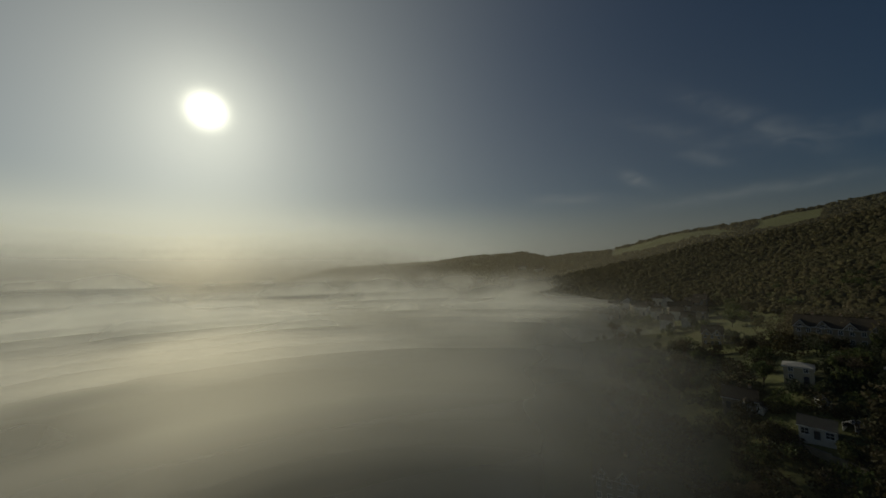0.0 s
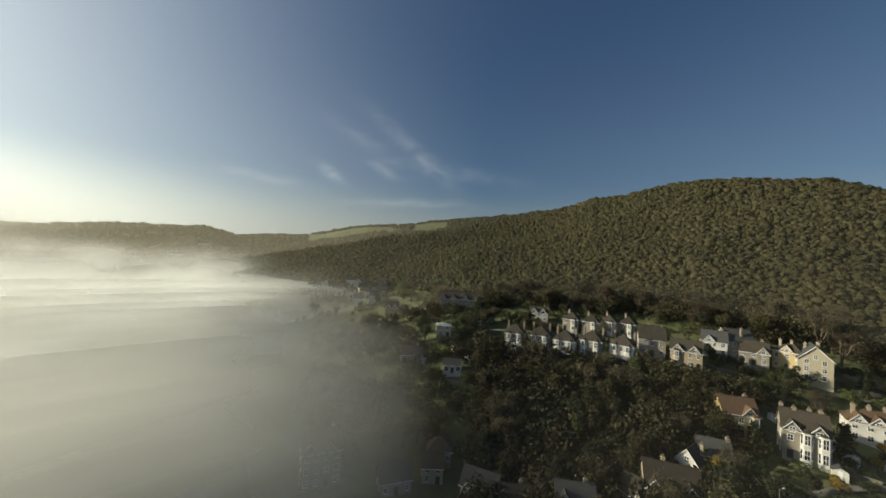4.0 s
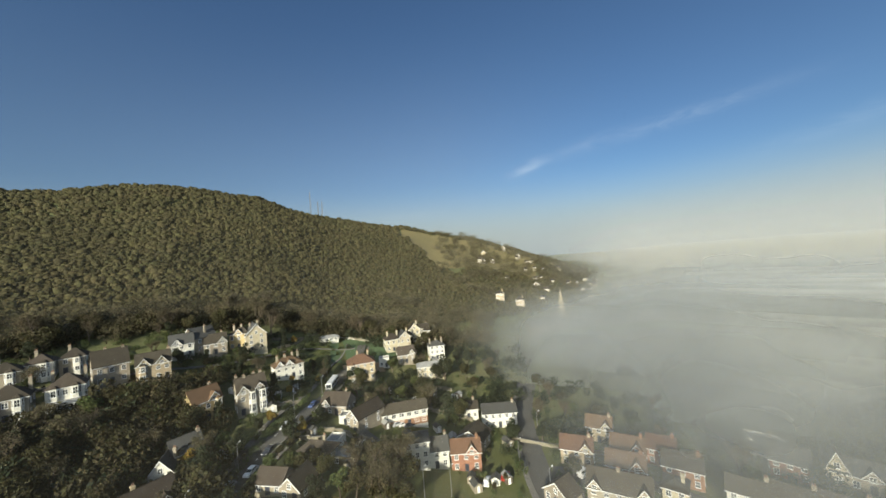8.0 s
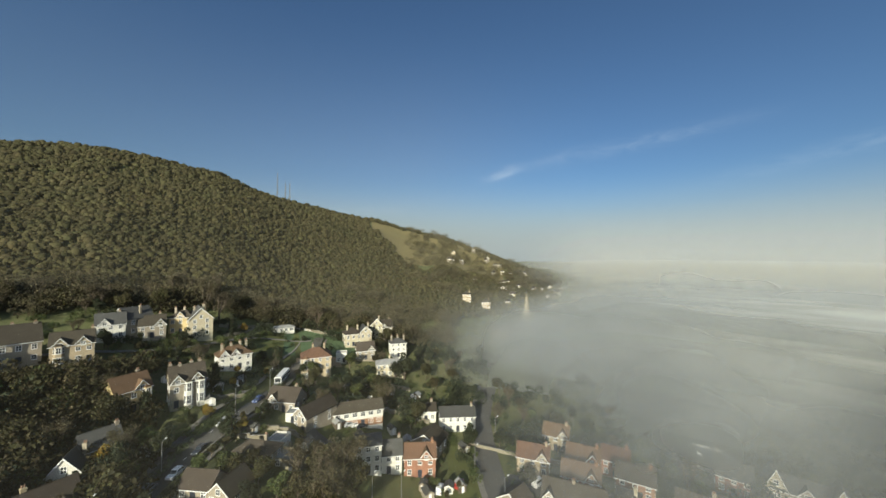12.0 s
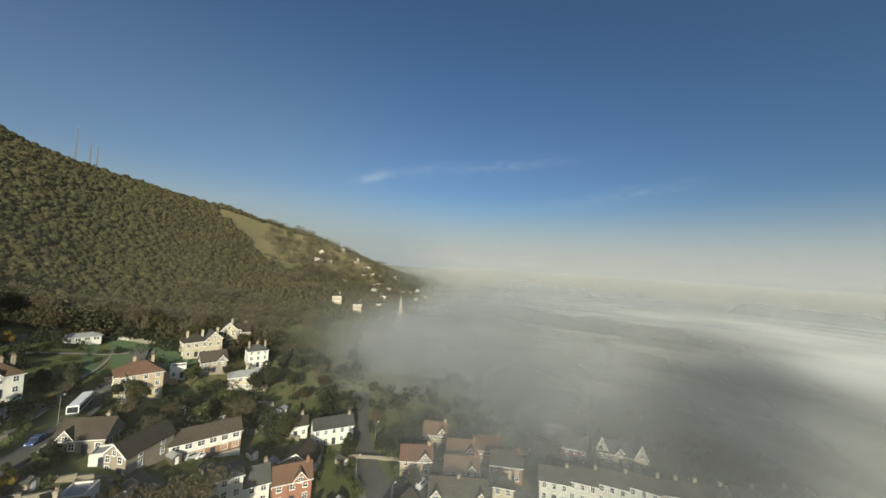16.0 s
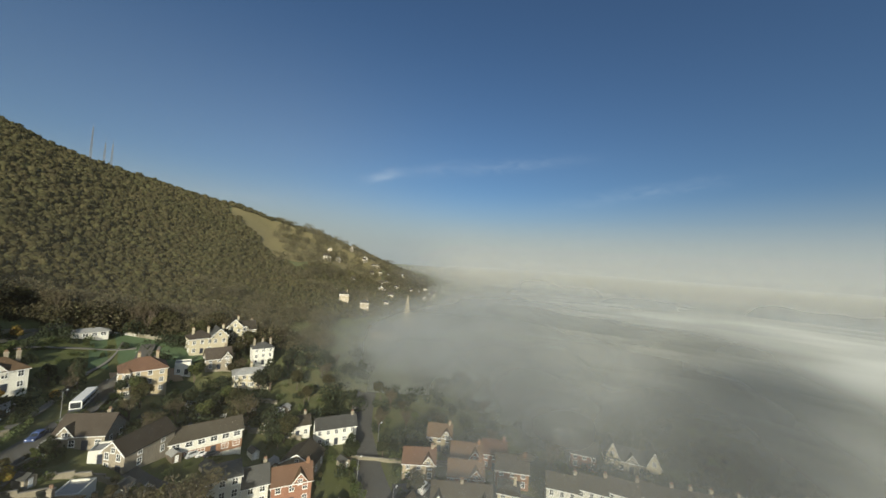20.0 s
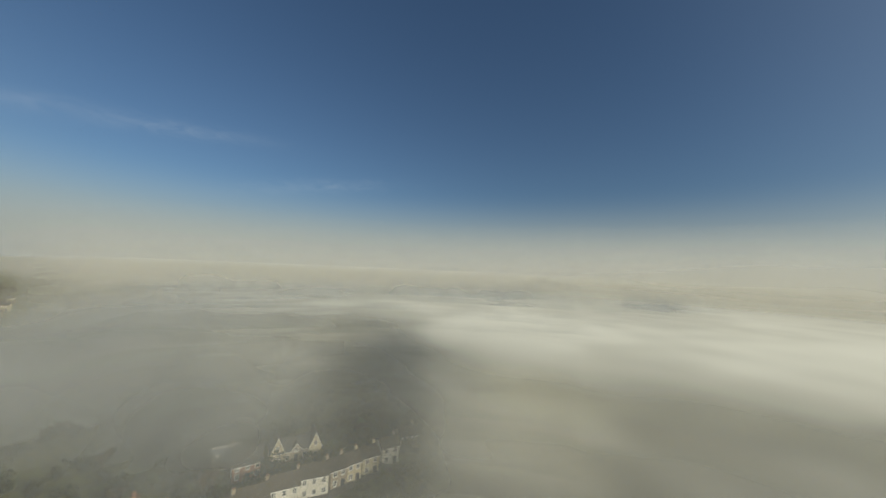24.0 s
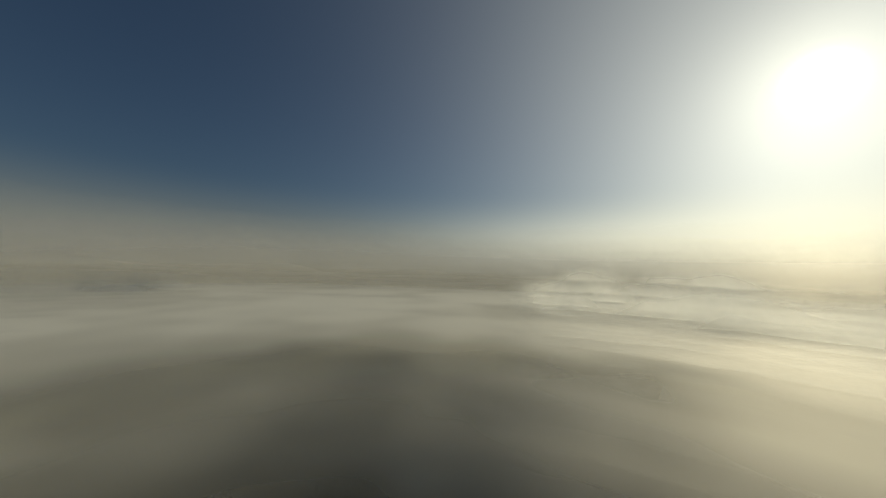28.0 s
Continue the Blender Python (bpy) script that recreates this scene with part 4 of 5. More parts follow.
house(74.2, 122 * S, 11.5, 8, 3.0, 2.2, -28, "hip", "stone", "slate", chimneys=((0.2, 0.1),), label="grey bungalow with a hipped roof above the road")
house(76.5, 128 * S, 4.8, 6, 2.8, 0.4, -20, "flat", "white", "flatroof", chimneys=(), sides=False, cols=1, label="white flat-roofed garage beside a bungalow", name="garage")
house(68.9, 110 * S, 8.2, 6.5, 2.6, 2.2, -30, "side", "stone", "slate", chimneys=(), label="bungalow with brown tiled roof beside the road")
house(71.7, 105 * S, 6.6, 8, 2.8, 2.6, -32, "front", "stone", "slate", chimneys=(), label="gable-ended stone bungalow with a steep brown roof")
house(66.0, 97 * S, 12.5, 7.5, 2.6, 2.6, -34, "side", "stone", "slate", chimneys=(), label="long dark-roofed bungalow beside the road")
house(78.0, 118 * S, 8.4, 6, 2.2, 0.2, -24, "flat", "wall", "flatroof", chimneys=(), sides=False, cols=2, label="low shed with a pale flat roof", name="shed")
for a, d, w, t in ((105.5, 136, 10.4, 8), (110.8, 142, 10.4, 8), (107.8, 156, 9.0, 6), (114.0, 147, 8.4, 10), (116.0, 138, 10.4, 12), (110.7, 130, 11, 10)):
    house(a, d * S, w, 8, 4.8, 2.6, t, "side", "brick" if a > 109 else "warm", "redtile" if a < 115 else "slate", gablets=((0.28,) if a < 112 else ()), chimneys=((0.4, 0.0),), label="semi-detached house with an orange-red tiled roof in thin fog", group="red-roofed semis in the fog")
house(110.2, 116 * S, 16.5, 9, 5.0, 3.0, 10, "side", "stone", "slate", gablets=(-0.38, 0.38), chimneys=((0.0, 0),), label="pair of grey-roofed semi-detached houses with end gables")
house(104.0, 112 * S, 8.5, 7, 3.0, 2.8, -24, "front", "stone", "slate", chimneys=(), label="low stone building with a white-edged gable")
house(115.6, 123 * S, 6, 7, 5.6, 1.4, 8, "hip", "cream", "slate", chimneys=((0.3, 0),), label="narrow cream house at the end of the terrace")
house(122.2, 172 * S, 11.0, 7, 4.6, 0.4, 16, "flat", "white", "flatroof", chimneys=((0.12, 0.1),), label="white flat-roofed house with a square chimney in fog")
house(123.9, 161 * S, 9.0, 7, 4.6, 3.2, 14, "side", "brick", "greyslate", chimneys=(), label="dark brick house with a steep slate roof in fog")
house(128.5, 169 * S, 15.5, 8, 3.6, 2.8, 18, "side", "stone", "greyslate", gablets=(0.0,), chimneys=(), label="stone schoolhouse with tall end gables in fog")
for a, d in ((126.6, 168), (130.5, 169)):
    house(a, d * S, 4.4, 8, 4.2, 4.2, 18, "front", "cream", "greyslate", chimneys=(), cols=1, sides=False, door=False, label="steep pale gable wing of a stone schoolhouse", group="schoolhouse wings", name="gable_wing")
for i in range(4):
    q = i / 3
    house(121.4 + 9.2 * q, (132 + 11 * q) * S, 8.7, 8, 5.6, 2.0, 13, "side", "white", "slate", chimneys=((0.46, 0.1),), cols=3, win=(0.9, 1.3), sides=False, door=(i % 2 == 0), label="white terraced cottage with a brown slate roof", group="white terrace", name="terraced_house")
for a, d, w, c in ((132.9, 146, 5.4, "stone"), (134.6, 149, 5.0, "cream"), (136.5, 153, 6.2, "cream"), (138.8, 160, 6.6, "white"), (141.0, 170, 7.0, "stone")):
    house(a, d * S, w, 8, 5.4, 1.8, 30, "side", c, "slate", chimneys=((0.4, 0.1),), cols=2, sides=False, label="terraced house fading into the fog", group="row running into the fog", name="terraced_house")
house(32.2, 200 * S, 7.6, 7, 5.0, 0.9, 10, "hip", "cream", "flatroof", chimneys=(), label="square cream house with a pale shallow roof")
house(34.5, 252 * S, 28, 9, 6.2, 3.8, 6, "side", "stone", "slate", gablets=(-0.42, -0.18, 0.1, 0.36), chimneys=((-0.3, 0.1), (0.0, 0.1), (0.25, 0.1)), label="long many-gabled stone mansion under the wood")
house(26.2, 267 * S, 9, 8, 5.6, 3.4, 6, "side", "yellow", "slate", gablets=(-0.25, 0.25), label="ochre stone house with twin gables")
house(28.4, 188 * S, 9.8, 8, 3.6, 2.6, 10, "side", "stone", "slate", bays=(0.2,), label="grey house with a dark roof in a garden")
house(33.3, 175 * S, 7.8, 6, 3.2, 1.8, 8, "side", "white", "greyslate", chimneys=(), win=(1.5, 1.6), label="white conservatory-fronted bungalow over a retaining wall")
house(18.1, 131 * S, 11.5, 10, 9.5, 3.8, 12, "side", "stone", "slate", storeys=3, gablets=(-0.3, 0.2), label="tall dark stone house standing in the fog")
house(31.8, 136 * S, 8.2, 7, 3.6, 2.8, 8, "hip", "stone", "slate", chimneys=(), label="grey house in the valley bottom")
house(31.0, 129 * S, 6.8, 7, 4.6, 2.6, 8, "side", "cream", "slate", chimneys=(), label="small cream cottage in the valley bottom")
house(26.4, 124 * S, 9.6, 8, 3.6, 3.4, 20, "side", "stone", "greyslate", chimneys=(), label="slate-roofed house at the edge of the fog")
house(36.9, 119 * S, 11.0, 8, 3.4, 3.4, -12, "side", "stone", "greyslate", gablets=(-0.2,), chimneys=(), label="slate-roofed house below the wood")
house(41.5, 112 * S, 10, 8, 3.4, 3.0, 14, "side", "stone", "slate", gablets=(0.3,), chimneys=((0.0, 0.1),), label="low stone house below the wood")
house(47.5, 113 * S, 10, 8, 3.6, 3.2, 20, "side", "stone", "greyslate", gablets=(-0.3,), chimneys=((0.3, 0.1),), label="dark slate-roofed house below the wood")
house(38.5, 173 * S, 4.6, 4, 2.6, 1.4, 8, "side", "white", "slate", chimneys=(), sides=False, cols=2, label="white summerhouse among garden trees", name="summerhouse")
house(5.0, 128 * S, 17, 12, 4.4, 0.4, 10, "flat", "white", "flatroof", chimneys=(), label="pale flat-roofed hall showing through the fog", name="hall")
# the far street up the side valley, and the villas under the spur
rng = random.Random(11)
for i in range(15):
    house(15.2 + i * 0.72 + rng.uniform(-0.2, 0.2), (375 + rng.uniform(-22, 22)) * S, rng.uniform(8, 11), 8, 5.4, 3.0, rng.uniform(-12, 16), rng.choice(("side", "front", "side")), rng.choice(("white", "cream", "stone", "white")), "slate", cols=2,
          panes=False, sides=False, label="small pale house in the street across the valley", group="street across the valley")
for i in range(5):
    house(21.5 + i * 0.9, (330 + rng.uniform(-15, 15)) * S, rng.uniform(7, 10), 8, 5.0, 3.0, rng.uniform(-12, 16), "side", rng.choice(("white", "stone")), "slate", cols=2, panes=False, sides=False,
          label="pale house below the street across the valley", group="houses below the far street")
for i in range(8):
    house(-5 + i * 2.0 + rng.uniform(-0.5, 0.5), (800 + rng.uniform(-90, 90)) * S, rng.uniform(12, 17), 9, 6.5, 3.0, rng.uniform(-12, 16), "side", "white", "slate", cols=2, panes=False, sides=False, chimneys=(),
          label="distant white house on the far hillside", group="houses on the far hillside")
for i in range(34):
    a = rng.uniform(94.5, 107)
    d = rng.uniform(470, 780) - (a - 95) * 4
    house(a, d * S, rng.uniform(5, 8), 6, rng.uniform(4, 5.5), 2.2, rng.uniform(-20, 30), rng.choice(("side", "front", "hip")), rng.choice(("cream", "warm", "stone", "stone")), "slate", cols=2, panes=False, sides=False, chimneys=(),
          label="distant pale villa among trees under the spur", group="villas under the spur")
for a, d in ((96.8, 400), (98.6, 405)):
    house(a, d * S, 8.5, 8, 9, 2.2, 10, "hip", "warm", "slate", storeys=3, cols=4, panes=False, label="tall stone Victorian villa rising out of the fog", group="tall villas by the church")


# ---- trees ----
def limb(kit, p, q, r0, r1, n=5):
    p, q = Vector(p), Vector(q)
    u = (q - p).normalized()
    s = u.orthogonal().normalized()
    t = u.cross(s)
    ring = [(math.cos(2 * math.pi * i / n), math.sin(2 * math.pi * i / n)) for i in range(n)]
    vs = [tuple(p + (s * c + t * d) * r0) for c, d in ring] + [tuple(q + (s * c + t * d) * r1) for c, d in ring]
    kit.add(vs, [(i, (i + 1) % n, n + (i + 1) % n, n + i) for i in range(n)] + [tuple(range(n, 2 * n))])


def branching(kit, p, way, length, r, depth, rng, tips, spread=0.55, n=5):
    q = p + way * length
    limb(kit, p, q, r, r * 0.62, n)
    if depth == 0:
        tips.append(q)
        return
    for _ in range(rng.choice((2, 3, 3))):
        w = (way + Vector((rng.uniform(-1, 1), rng.uniform(-1, 1), rng.uniform(-0.35, 0.8))) * spread).normalized()
        branching(kit, q if rng.random() < 0.6 else p + way * length * rng.uniform(0.6, 0.95), w, length * rng.uniform(0.6, 0.82), r * 0.6, depth - 1, rng, tips, spread, 4 if depth > 1 else 3)
    tips.append(q)


def leaf_cloud(centres, radius, count, size, rng, squash=0.85, core=0.35):
    """Small leaf sprays, most of them near the outside of the clumps, at all angles."""
    vs, fs = [], []
    for c in centres:
        r = radius * rng.uniform(0.7, 1.25)
        for _ in range(count):
            v = Vector((rng.gauss(0, 1), rng.gauss(0, 1), rng.gauss(0, 1))).normalized()
            p = Vector(c) + Vector((v.x, v.y, v.z * squash)) * r * (core + (1 - core) * rng.random() ** 0.5)
            a = (v + Vector((rng.gauss(0, 0.8), rng.gauss(0, 0.8), rng.gauss(0, 0.8)))).normalized()
            s = a.orthogonal().normalized()
            t = a.cross(s)
            k, m = size * rng.uniform(0.6, 1.3), size * rng.uniform(0.4, 0.9)
            b = len(vs)
            vs += [tuple(p - s * k), tuple(p + t * m * 0.6 + a * 0.1), tuple(p + s * k), tuple(p - t * m * 0.7)]
            fs.append((b, b + 1, b + 2, b + 3))
    return vs, fs


def make_tree(name, height, leaf, label, seed, clumps=11, count=120, size=0.42, spread=0.55, bare=False, cone=False):
    rng = random.Random(seed)
    root = new(name)
    kit, tips = Kit(), []
    r = height * 0.022
    if cone:
        limb(kit, (0, 0, -1.0), (0, 0, height * 0.95), r, 0.03, 6)
        cs = []
        for i in range(clumps):
            z = height * (0.18 + 0.78 * i / clumps)
            w = height * 0.2 * (1 - i / clumps) ** 0.8
            for j in range(3):
                t = rng.random() * 6.28
                cs.append((math.cos(t) * w * 0.6, math.sin(t) * w * 0.6, z))
        vs, fs = leaf_cloud(cs, height * 0.09, count // 2, size, rng)
    else:
        limb(kit, (0, 0, -1.2), (0, 0, height * 0.22), r * 1.25, r, 7)
        for _ in range(4 if bare else 3):
            w = Vector((rng.uniform(-0.5, 0.5), rng.uniform(-0.5, 0.5), 1)).normalized()
            branching(kit, Vector((0, 0, height * 0.2)), w, height * 0.25, r * 0.8, 3 if bare else 2, rng, tips, spread)
        top = max(t.z for t in tips)
        tips = [Vector((t.x, t.y, t.z * min(1.0, height * 0.9 / top))) for t in tips]
        cs = rng.sample(tips, min(len(tips), clumps * (3 if bare else 1)))
        cs += [] if bare else [Vector((rng.gauss(0, 0.14), rng.gauss(0, 0.14), rng.uniform(0.38, 0.85))) * height for _ in range(clumps - len(cs) + 3)]
        vs, fs = leaf_cloud(cs, height * (0.11 if bare else 0.15), 34 if bare else count, size * (0.55 if bare else 1), rng)
    part_of(root, "trunk", kit.mesh("trunk", MAT["bark"]))
    part_of(root, "crown", mesh_of("crown", vs, fs, MAT[leaf]))
    tagged(root, label, "tree")
    return root


TREES = [
    make_tree("tree", 11.0, "leaf_olive", "olive-brown broadleaf garden tree in late autumn leaf", 21),
    make_tree("tree", 9.0, "leaf_green", "rounded dull green broadleaf tree among gardens", 22, 9),
    make_tree("tree", 12.0, "leaf_brown", "bare brown tree with a haze of fine twigs", 23, 14, bare=True),
    make_tree("tree", 14.0, "leaf_brown", "tall bare tree with pale spreading limbs", 24, 14, bare=True, spread=0.45),
    make_tree("tree", 10.0, "leaf_dark", "dark evergreen tree with a dense crown", 25, 12, 130),
    make_tree("conifer", 13.0, "leaf_dark", "dark narrow conifer in a garden", 26, 9, 90, cone=True),
    make_tree("tree", 7.0, "leaf_gold", "small golden-leaved garden tree", 27, 8, 110, 0.34),
    make_tree("shrub", 3.2, "leaf_green", "rounded green shrub in a garden", 28, 6, 90, 0.24),
    make_tree("shrub", 2.8, "leaf_olive", "olive-brown shrub in a garden bed", 29, 6, 90, 0.24),
]
HOMES = {t: False for t in range(len(TREES))}
BUSY = [(o.matrix_basis.translation.x, o.matrix_basis.translation.y) for o in scene.objects if o.parent is None and o.get("category") == "house"]


def clear_of(x, y, gap):
    gap *= 0.78
    return all((x - p) ** 2 + (y - q) ** 2 > gap * gap for p, q in BUSY) and all((x - p) ** 2 + (y - q) ** 2 > (gap * 0.72) ** 2 for p, q in ROAD_SPOTS)


def plant(kind, a, d, scale=1.0, rng=random):
    m = Matrix.Translation(at(a, d, -0.1)) @ pose(0, 0, 0, 0, 0, rng.uniform(0, 360)) @ Matrix.Diagonal((scale * rng.uniform(0.9, 1.12), scale * rng.uniform(0.9, 1.12), scale, 1))
    if not HOMES[kind]:
        HOMES[kind] = True
        TREES[kind].matrix_basis = m
        return TREES[kind]
    t = TREES[kind]
    made = copy_thing(t, m)
    made.matrix_basis = m
    return made


def ribbon_line(points, step=3.0):
    """A smooth line through points given by bearing and distance, as plan positions."""
    ps = [Vector(at(a, d)).to_2d() for a, d in points]
    out = []
    for i in range(len(ps) - 1):
        p0, p1, p2, p3 = ps[max(0, i - 1)], ps[i], ps[i + 1], ps[min(len(ps) - 1, i + 2)]
        n = max(2, int((p2 - p1).length / step))
        for j in range(n):
            t = j / n
            out.append(0.5 * ((2 * p1) + (p2 - p0) * t + (2 * p0 - 5 * p1 + 4 * p2 - p3) * t * t + (3 * p1 - p0 - 3 * p2 + p3) * t ** 3))
    return out + [ps[-1]]


MAIN_ROAD = ribbon_line([(79.8, 300), (79.0, 275), (77.4, 255), (75.6, 222), (72.6, 196), (69.4, 176), (65.6, 156), (61.2, 138), (55.0, 122), (45, 110), (33, 104)])
SIDE_ROAD = ribbon_line([(104.5, 128), (101.6, 150), (99.8, 180), (99.0, 215), (99.5, 260)])
CLOSE = ribbon_line([(77.6, 190), (79.5, 176), (82.0, 166), (86.0, 168), (88.5, 176)])
BACK_LANE = ribbon_line([(112, 165), (118, 160), (124, 163), (131, 172), (139, 192)])
VILLA_LANE = ribbon_line([(38, 262), (44, 262), (50, 263), (56, 262), (62, 260), (68, 268), (73, 285), (79.4, 296)])
ROAD_SPOTS = [(p.x, p.y) for line in (MAIN_ROAD, SIDE_ROAD, CLOSE) for p in line[::2]]


def grow():
    rng = random.Random(77)
    zones = (   # bearings, distances, how many, kinds, size, gap
        ((37, 63), (140, 226), 74, (0, 0, 2, 1, 4, 0, 2), (0.75, 1.15), 7.0),
        ((36, 92), (300, 335), 46, (2, 3, 3, 0, 2), (0.9, 1.25), 8.0),
        ((17, 38), (165, 400), 60, (0, 1, 4, 2, 2), (0.6, 1.0), 8.0),
        ((37, 67), (250, 306), 44, (0, 1, 2, 4, 8, 0), (0.45, 0.85), 8.0),
        ((62, 76), (165, 290), 36, (0, 1, 2, 6, 4, 5), (0.5, 0.85), 7.5),
        ((76, 97), (190, 320), 46, (0, 1, 2, 4, 0), (0.55, 0.95), 7.5),
        ((61, 75), (108, 150), 24, (0, 1, 4, 0, 8), (0.5, 0.85), 6.5),
        ((76, 86), (118, 150), 12, (1, 2, 0), (0.6, 0.95), 7.0),
        ((96, 144), (150, 250), 36, (0, 4, 2, 1), (0.5, 0.9), 7.5),
    )
    for (a0, a1), (d0, d1), n, kinds, (s0, s1), gap in zones:
        made = tries = 0
        while made < n and tries < n * 30:
            tries += 1
            a, d = rng.uniform(a0, a1), math.sqrt(rng.uniform(d0 * d0, d1 * d1))
            p = at(a, d)
            if not clear_of(p.x, p.y, gap) or (73 < a < 84.5 and 262 < d < 312):
                continue
            plant(rng.choice(kinds), a, d, rng.uniform(s0, s1), rng)
            made += 1
    for (a0, a1), (d0, d1), n in (((40, 56), (205, 238), 22), ((60, 80), (130, 215), 26), ((76, 98), (140, 230), 24)):
        made = 0
        for _ in range(n * 20):
            a, d = rng.uniform(a0, a1), rng.uniform(d0, d1)
            p = at(a, d)
            if made < n and clear_of(p.x, p.y, 6.5):
                plant(rng.choice((7, 8)), a, d, rng.uniform(0.7, 1.4), rng)
                made += 1
    for k, a, d, f in ((2, 84.6, 138, 1.25), (0, 83.2, 134, 1.2), (2, 82.0, 130, 1.1), (0, 85.6, 132, 1.0), (4, 91.4, 254, 1.35), (4, 90.6, 248, 1.1), (0, 61.5, 150, 1.0), (1, 62.8, 158, 0.9), (4, 65.2, 168, 0.9)):
        plant(k, a, d, f, rng)
    plant(6, 60.8, 176, 0.9, rng)


grow()


def thicket(name, zones, seed, leaf, label, count=60, size=0.28):
    """Undergrowth and massed crowns as one mesh of leaf sprays. zones: bearings, distances, how many, height."""
    rng = random.Random(seed)
    shapes = []
    for _ in range(5):
        cs = [Vector((rng.gauss(0, 0.3), rng.gauss(0, 0.3), rng.uniform(0.3, 0.85))) for _ in range(5)]
        vs, fs = leaf_cloud(cs, 0.36, count, size * 0.22, rng, 0.9, 0.5)
        shapes.append((np.array(vs), np.array(fs)))
    verts, faces, base = [], [], 0
    for (a0, a1), (d0, d1), n, (h0, h1) in zones:
        for _ in range(n):
            a, d = rng.uniform(a0, a1), math.sqrt(rng.uniform(d0 * d0, d1 * d1))
            p = at(a, d)
            if not clear_of(p.x, p.y, 7.0):
                continue
            vs, fs = rng.choice(shapes)
            h = rng.uniform(h0, h1)
            w = h * rng.uniform(0.75, 1.1)
            t = rng.random() * 6.28
            c, s = math.cos(t), math.sin(t)
            verts.append(np.stack([(vs[:, 0] * c - vs[:, 1] * s) * w + p.x, (vs[:, 0] * s + vs[:, 1] * c) * w + p.y, vs[:, 2] * h + p.z - 0.1 * h], 1))
            faces.append(fs + base)
            base += len(vs)
    me = mesh_of(name, np.concatenate(verts).tolist(), np.concatenate(faces).tolist(), MAT[leaf])
    tagged(new(name, me), label, "woodland", kind="stuff")


thicket("gully_woodland", [((36, 63), (132, 236), 430, (5, 10)), ((17, 37), (170, 330), 90, (4, 8)), ((36, 92), (306, 345), 120, (6, 11))], 41, "leaf_olive", "dense olive-brown trees filling the shaded gully below the villas")
thicket("evergreen_undergrowth", [((38, 62), (135, 232), 190, (4, 8)), ((17, 38), (165, 330), 130, (3, 6)), ((60, 76), (170, 300), 60, (2, 5)), ((78, 100), (195, 330), 120, (3, 7)), ((97, 146), (160, 300), 130, (3, 7)), ((138, 222), (105, 290), 230, (3, 8))], 42, "leaf_dark", "dark evergreen undergrowth between gardens and houses")
thicket("garden_scrub", [((40, 58), (200, 246), 130, (1.2, 3.4)), ((37, 68), (247, 306), 200, (1.2, 4)), ((60, 100), (130, 300), 420, (0.9, 2.8)), ((15, 38), (190, 480), 240, (2, 6)), ((98, 142), (140, 230), 80, (1.5, 4))], 43, "leaf_green", "dull green garden shrubs and hedgerow scrub", 44, 0.34)
thicket("bare_belt", [((30, 94), (312, 342), 130, (7, 12)), ((84, 96), (330, 420), 70, (6, 10)), ((91, 107), (500, 1000), 330, (6, 11))], 44, "leaf_brown", "belt of bare brown trees along the foot of the wood", 100, 0.11)


# ---- roads, greens, walls and hedges ----
def strip(name, line, half, up, mat, label, kind="structure", side=0.0, thick=0.3, cat="road"):
    vs, fs = [], []
    n = len(line)
    for i, p in enumerate(line):
        t = (line[min(n - 1, i + 1)] - line[max(0, i - 1)]).normalized()
        nrm = Vector((-t.y, t.x))
        c = p + nrm * side
        l, r = c + nrm * half, c - nrm * half
        z = land(c.x, c.y) + up
        vs += [(l.x, l.y, z), (r.x, r.y, z), (l.x, l.y, z - thick), (r.x, r.y, z - thick)]
        if i:
            b = 4 * (i - 1)
            fs += [(b, b + 1, b + 5, b + 4), (b, b + 4, b + 6, b + 2), (b + 1, b + 3, b + 7, b + 5)]
    return tagged(new(name, mesh_of(name, vs, fs, mat)), label, cat, kind=kind)


def dashes(line, half, up, parent, every=3):
    for i in range(2, len(line) - 2, every):
        t = (line[i + 1] - line[i - 1]).normalized()
        ang = math.degrees(math.atan2(t.y, t.x))
        p = line[i]
        part_of(parent, "road_marking", cached("dash", lambda: Kit().box(-1.0, -0.07, 0, 1.0, 0.07, 0.012).mesh("road_marking", MAT["trim"])), pose(p.x, p.y, land(p.x, p.y) + up, 0, 0, ang))


road = strip("road", MAIN_ROAD, 5.0, 0.22, MAT["asphalt"], "grey asphalt road climbing past the villas")
dashes(MAIN_ROAD, 0.1, 0.226, road)
for s in (-1, 1):
    strip("pavement", MAIN_ROAD, 0.9, 0.34, MAT["paving"], "narrow grey pavement with a kerb beside the road", side=s * 5.9)
strip("road", SIDE_ROAD, 3.4, 0.22, MAT["asphalt"], "straight side road running into the fog")
strip("pavement", SIDE_ROAD, 0.8, 0.34, MAT["paving"], "pavement with a kerb beside the side road", side=4.2)
strip("road", CLOSE, 2.4, 0.24, MAT["asphalt"], "narrow access road to the white terrace")
strip("road", BACK_LANE, 2.6, 0.22, MAT["asphalt"], "lane in front of the white terrace")
strip("road", VILLA_LANE, 2.0, 0.25, MAT["paving"], "lane behind the villas under the wood")


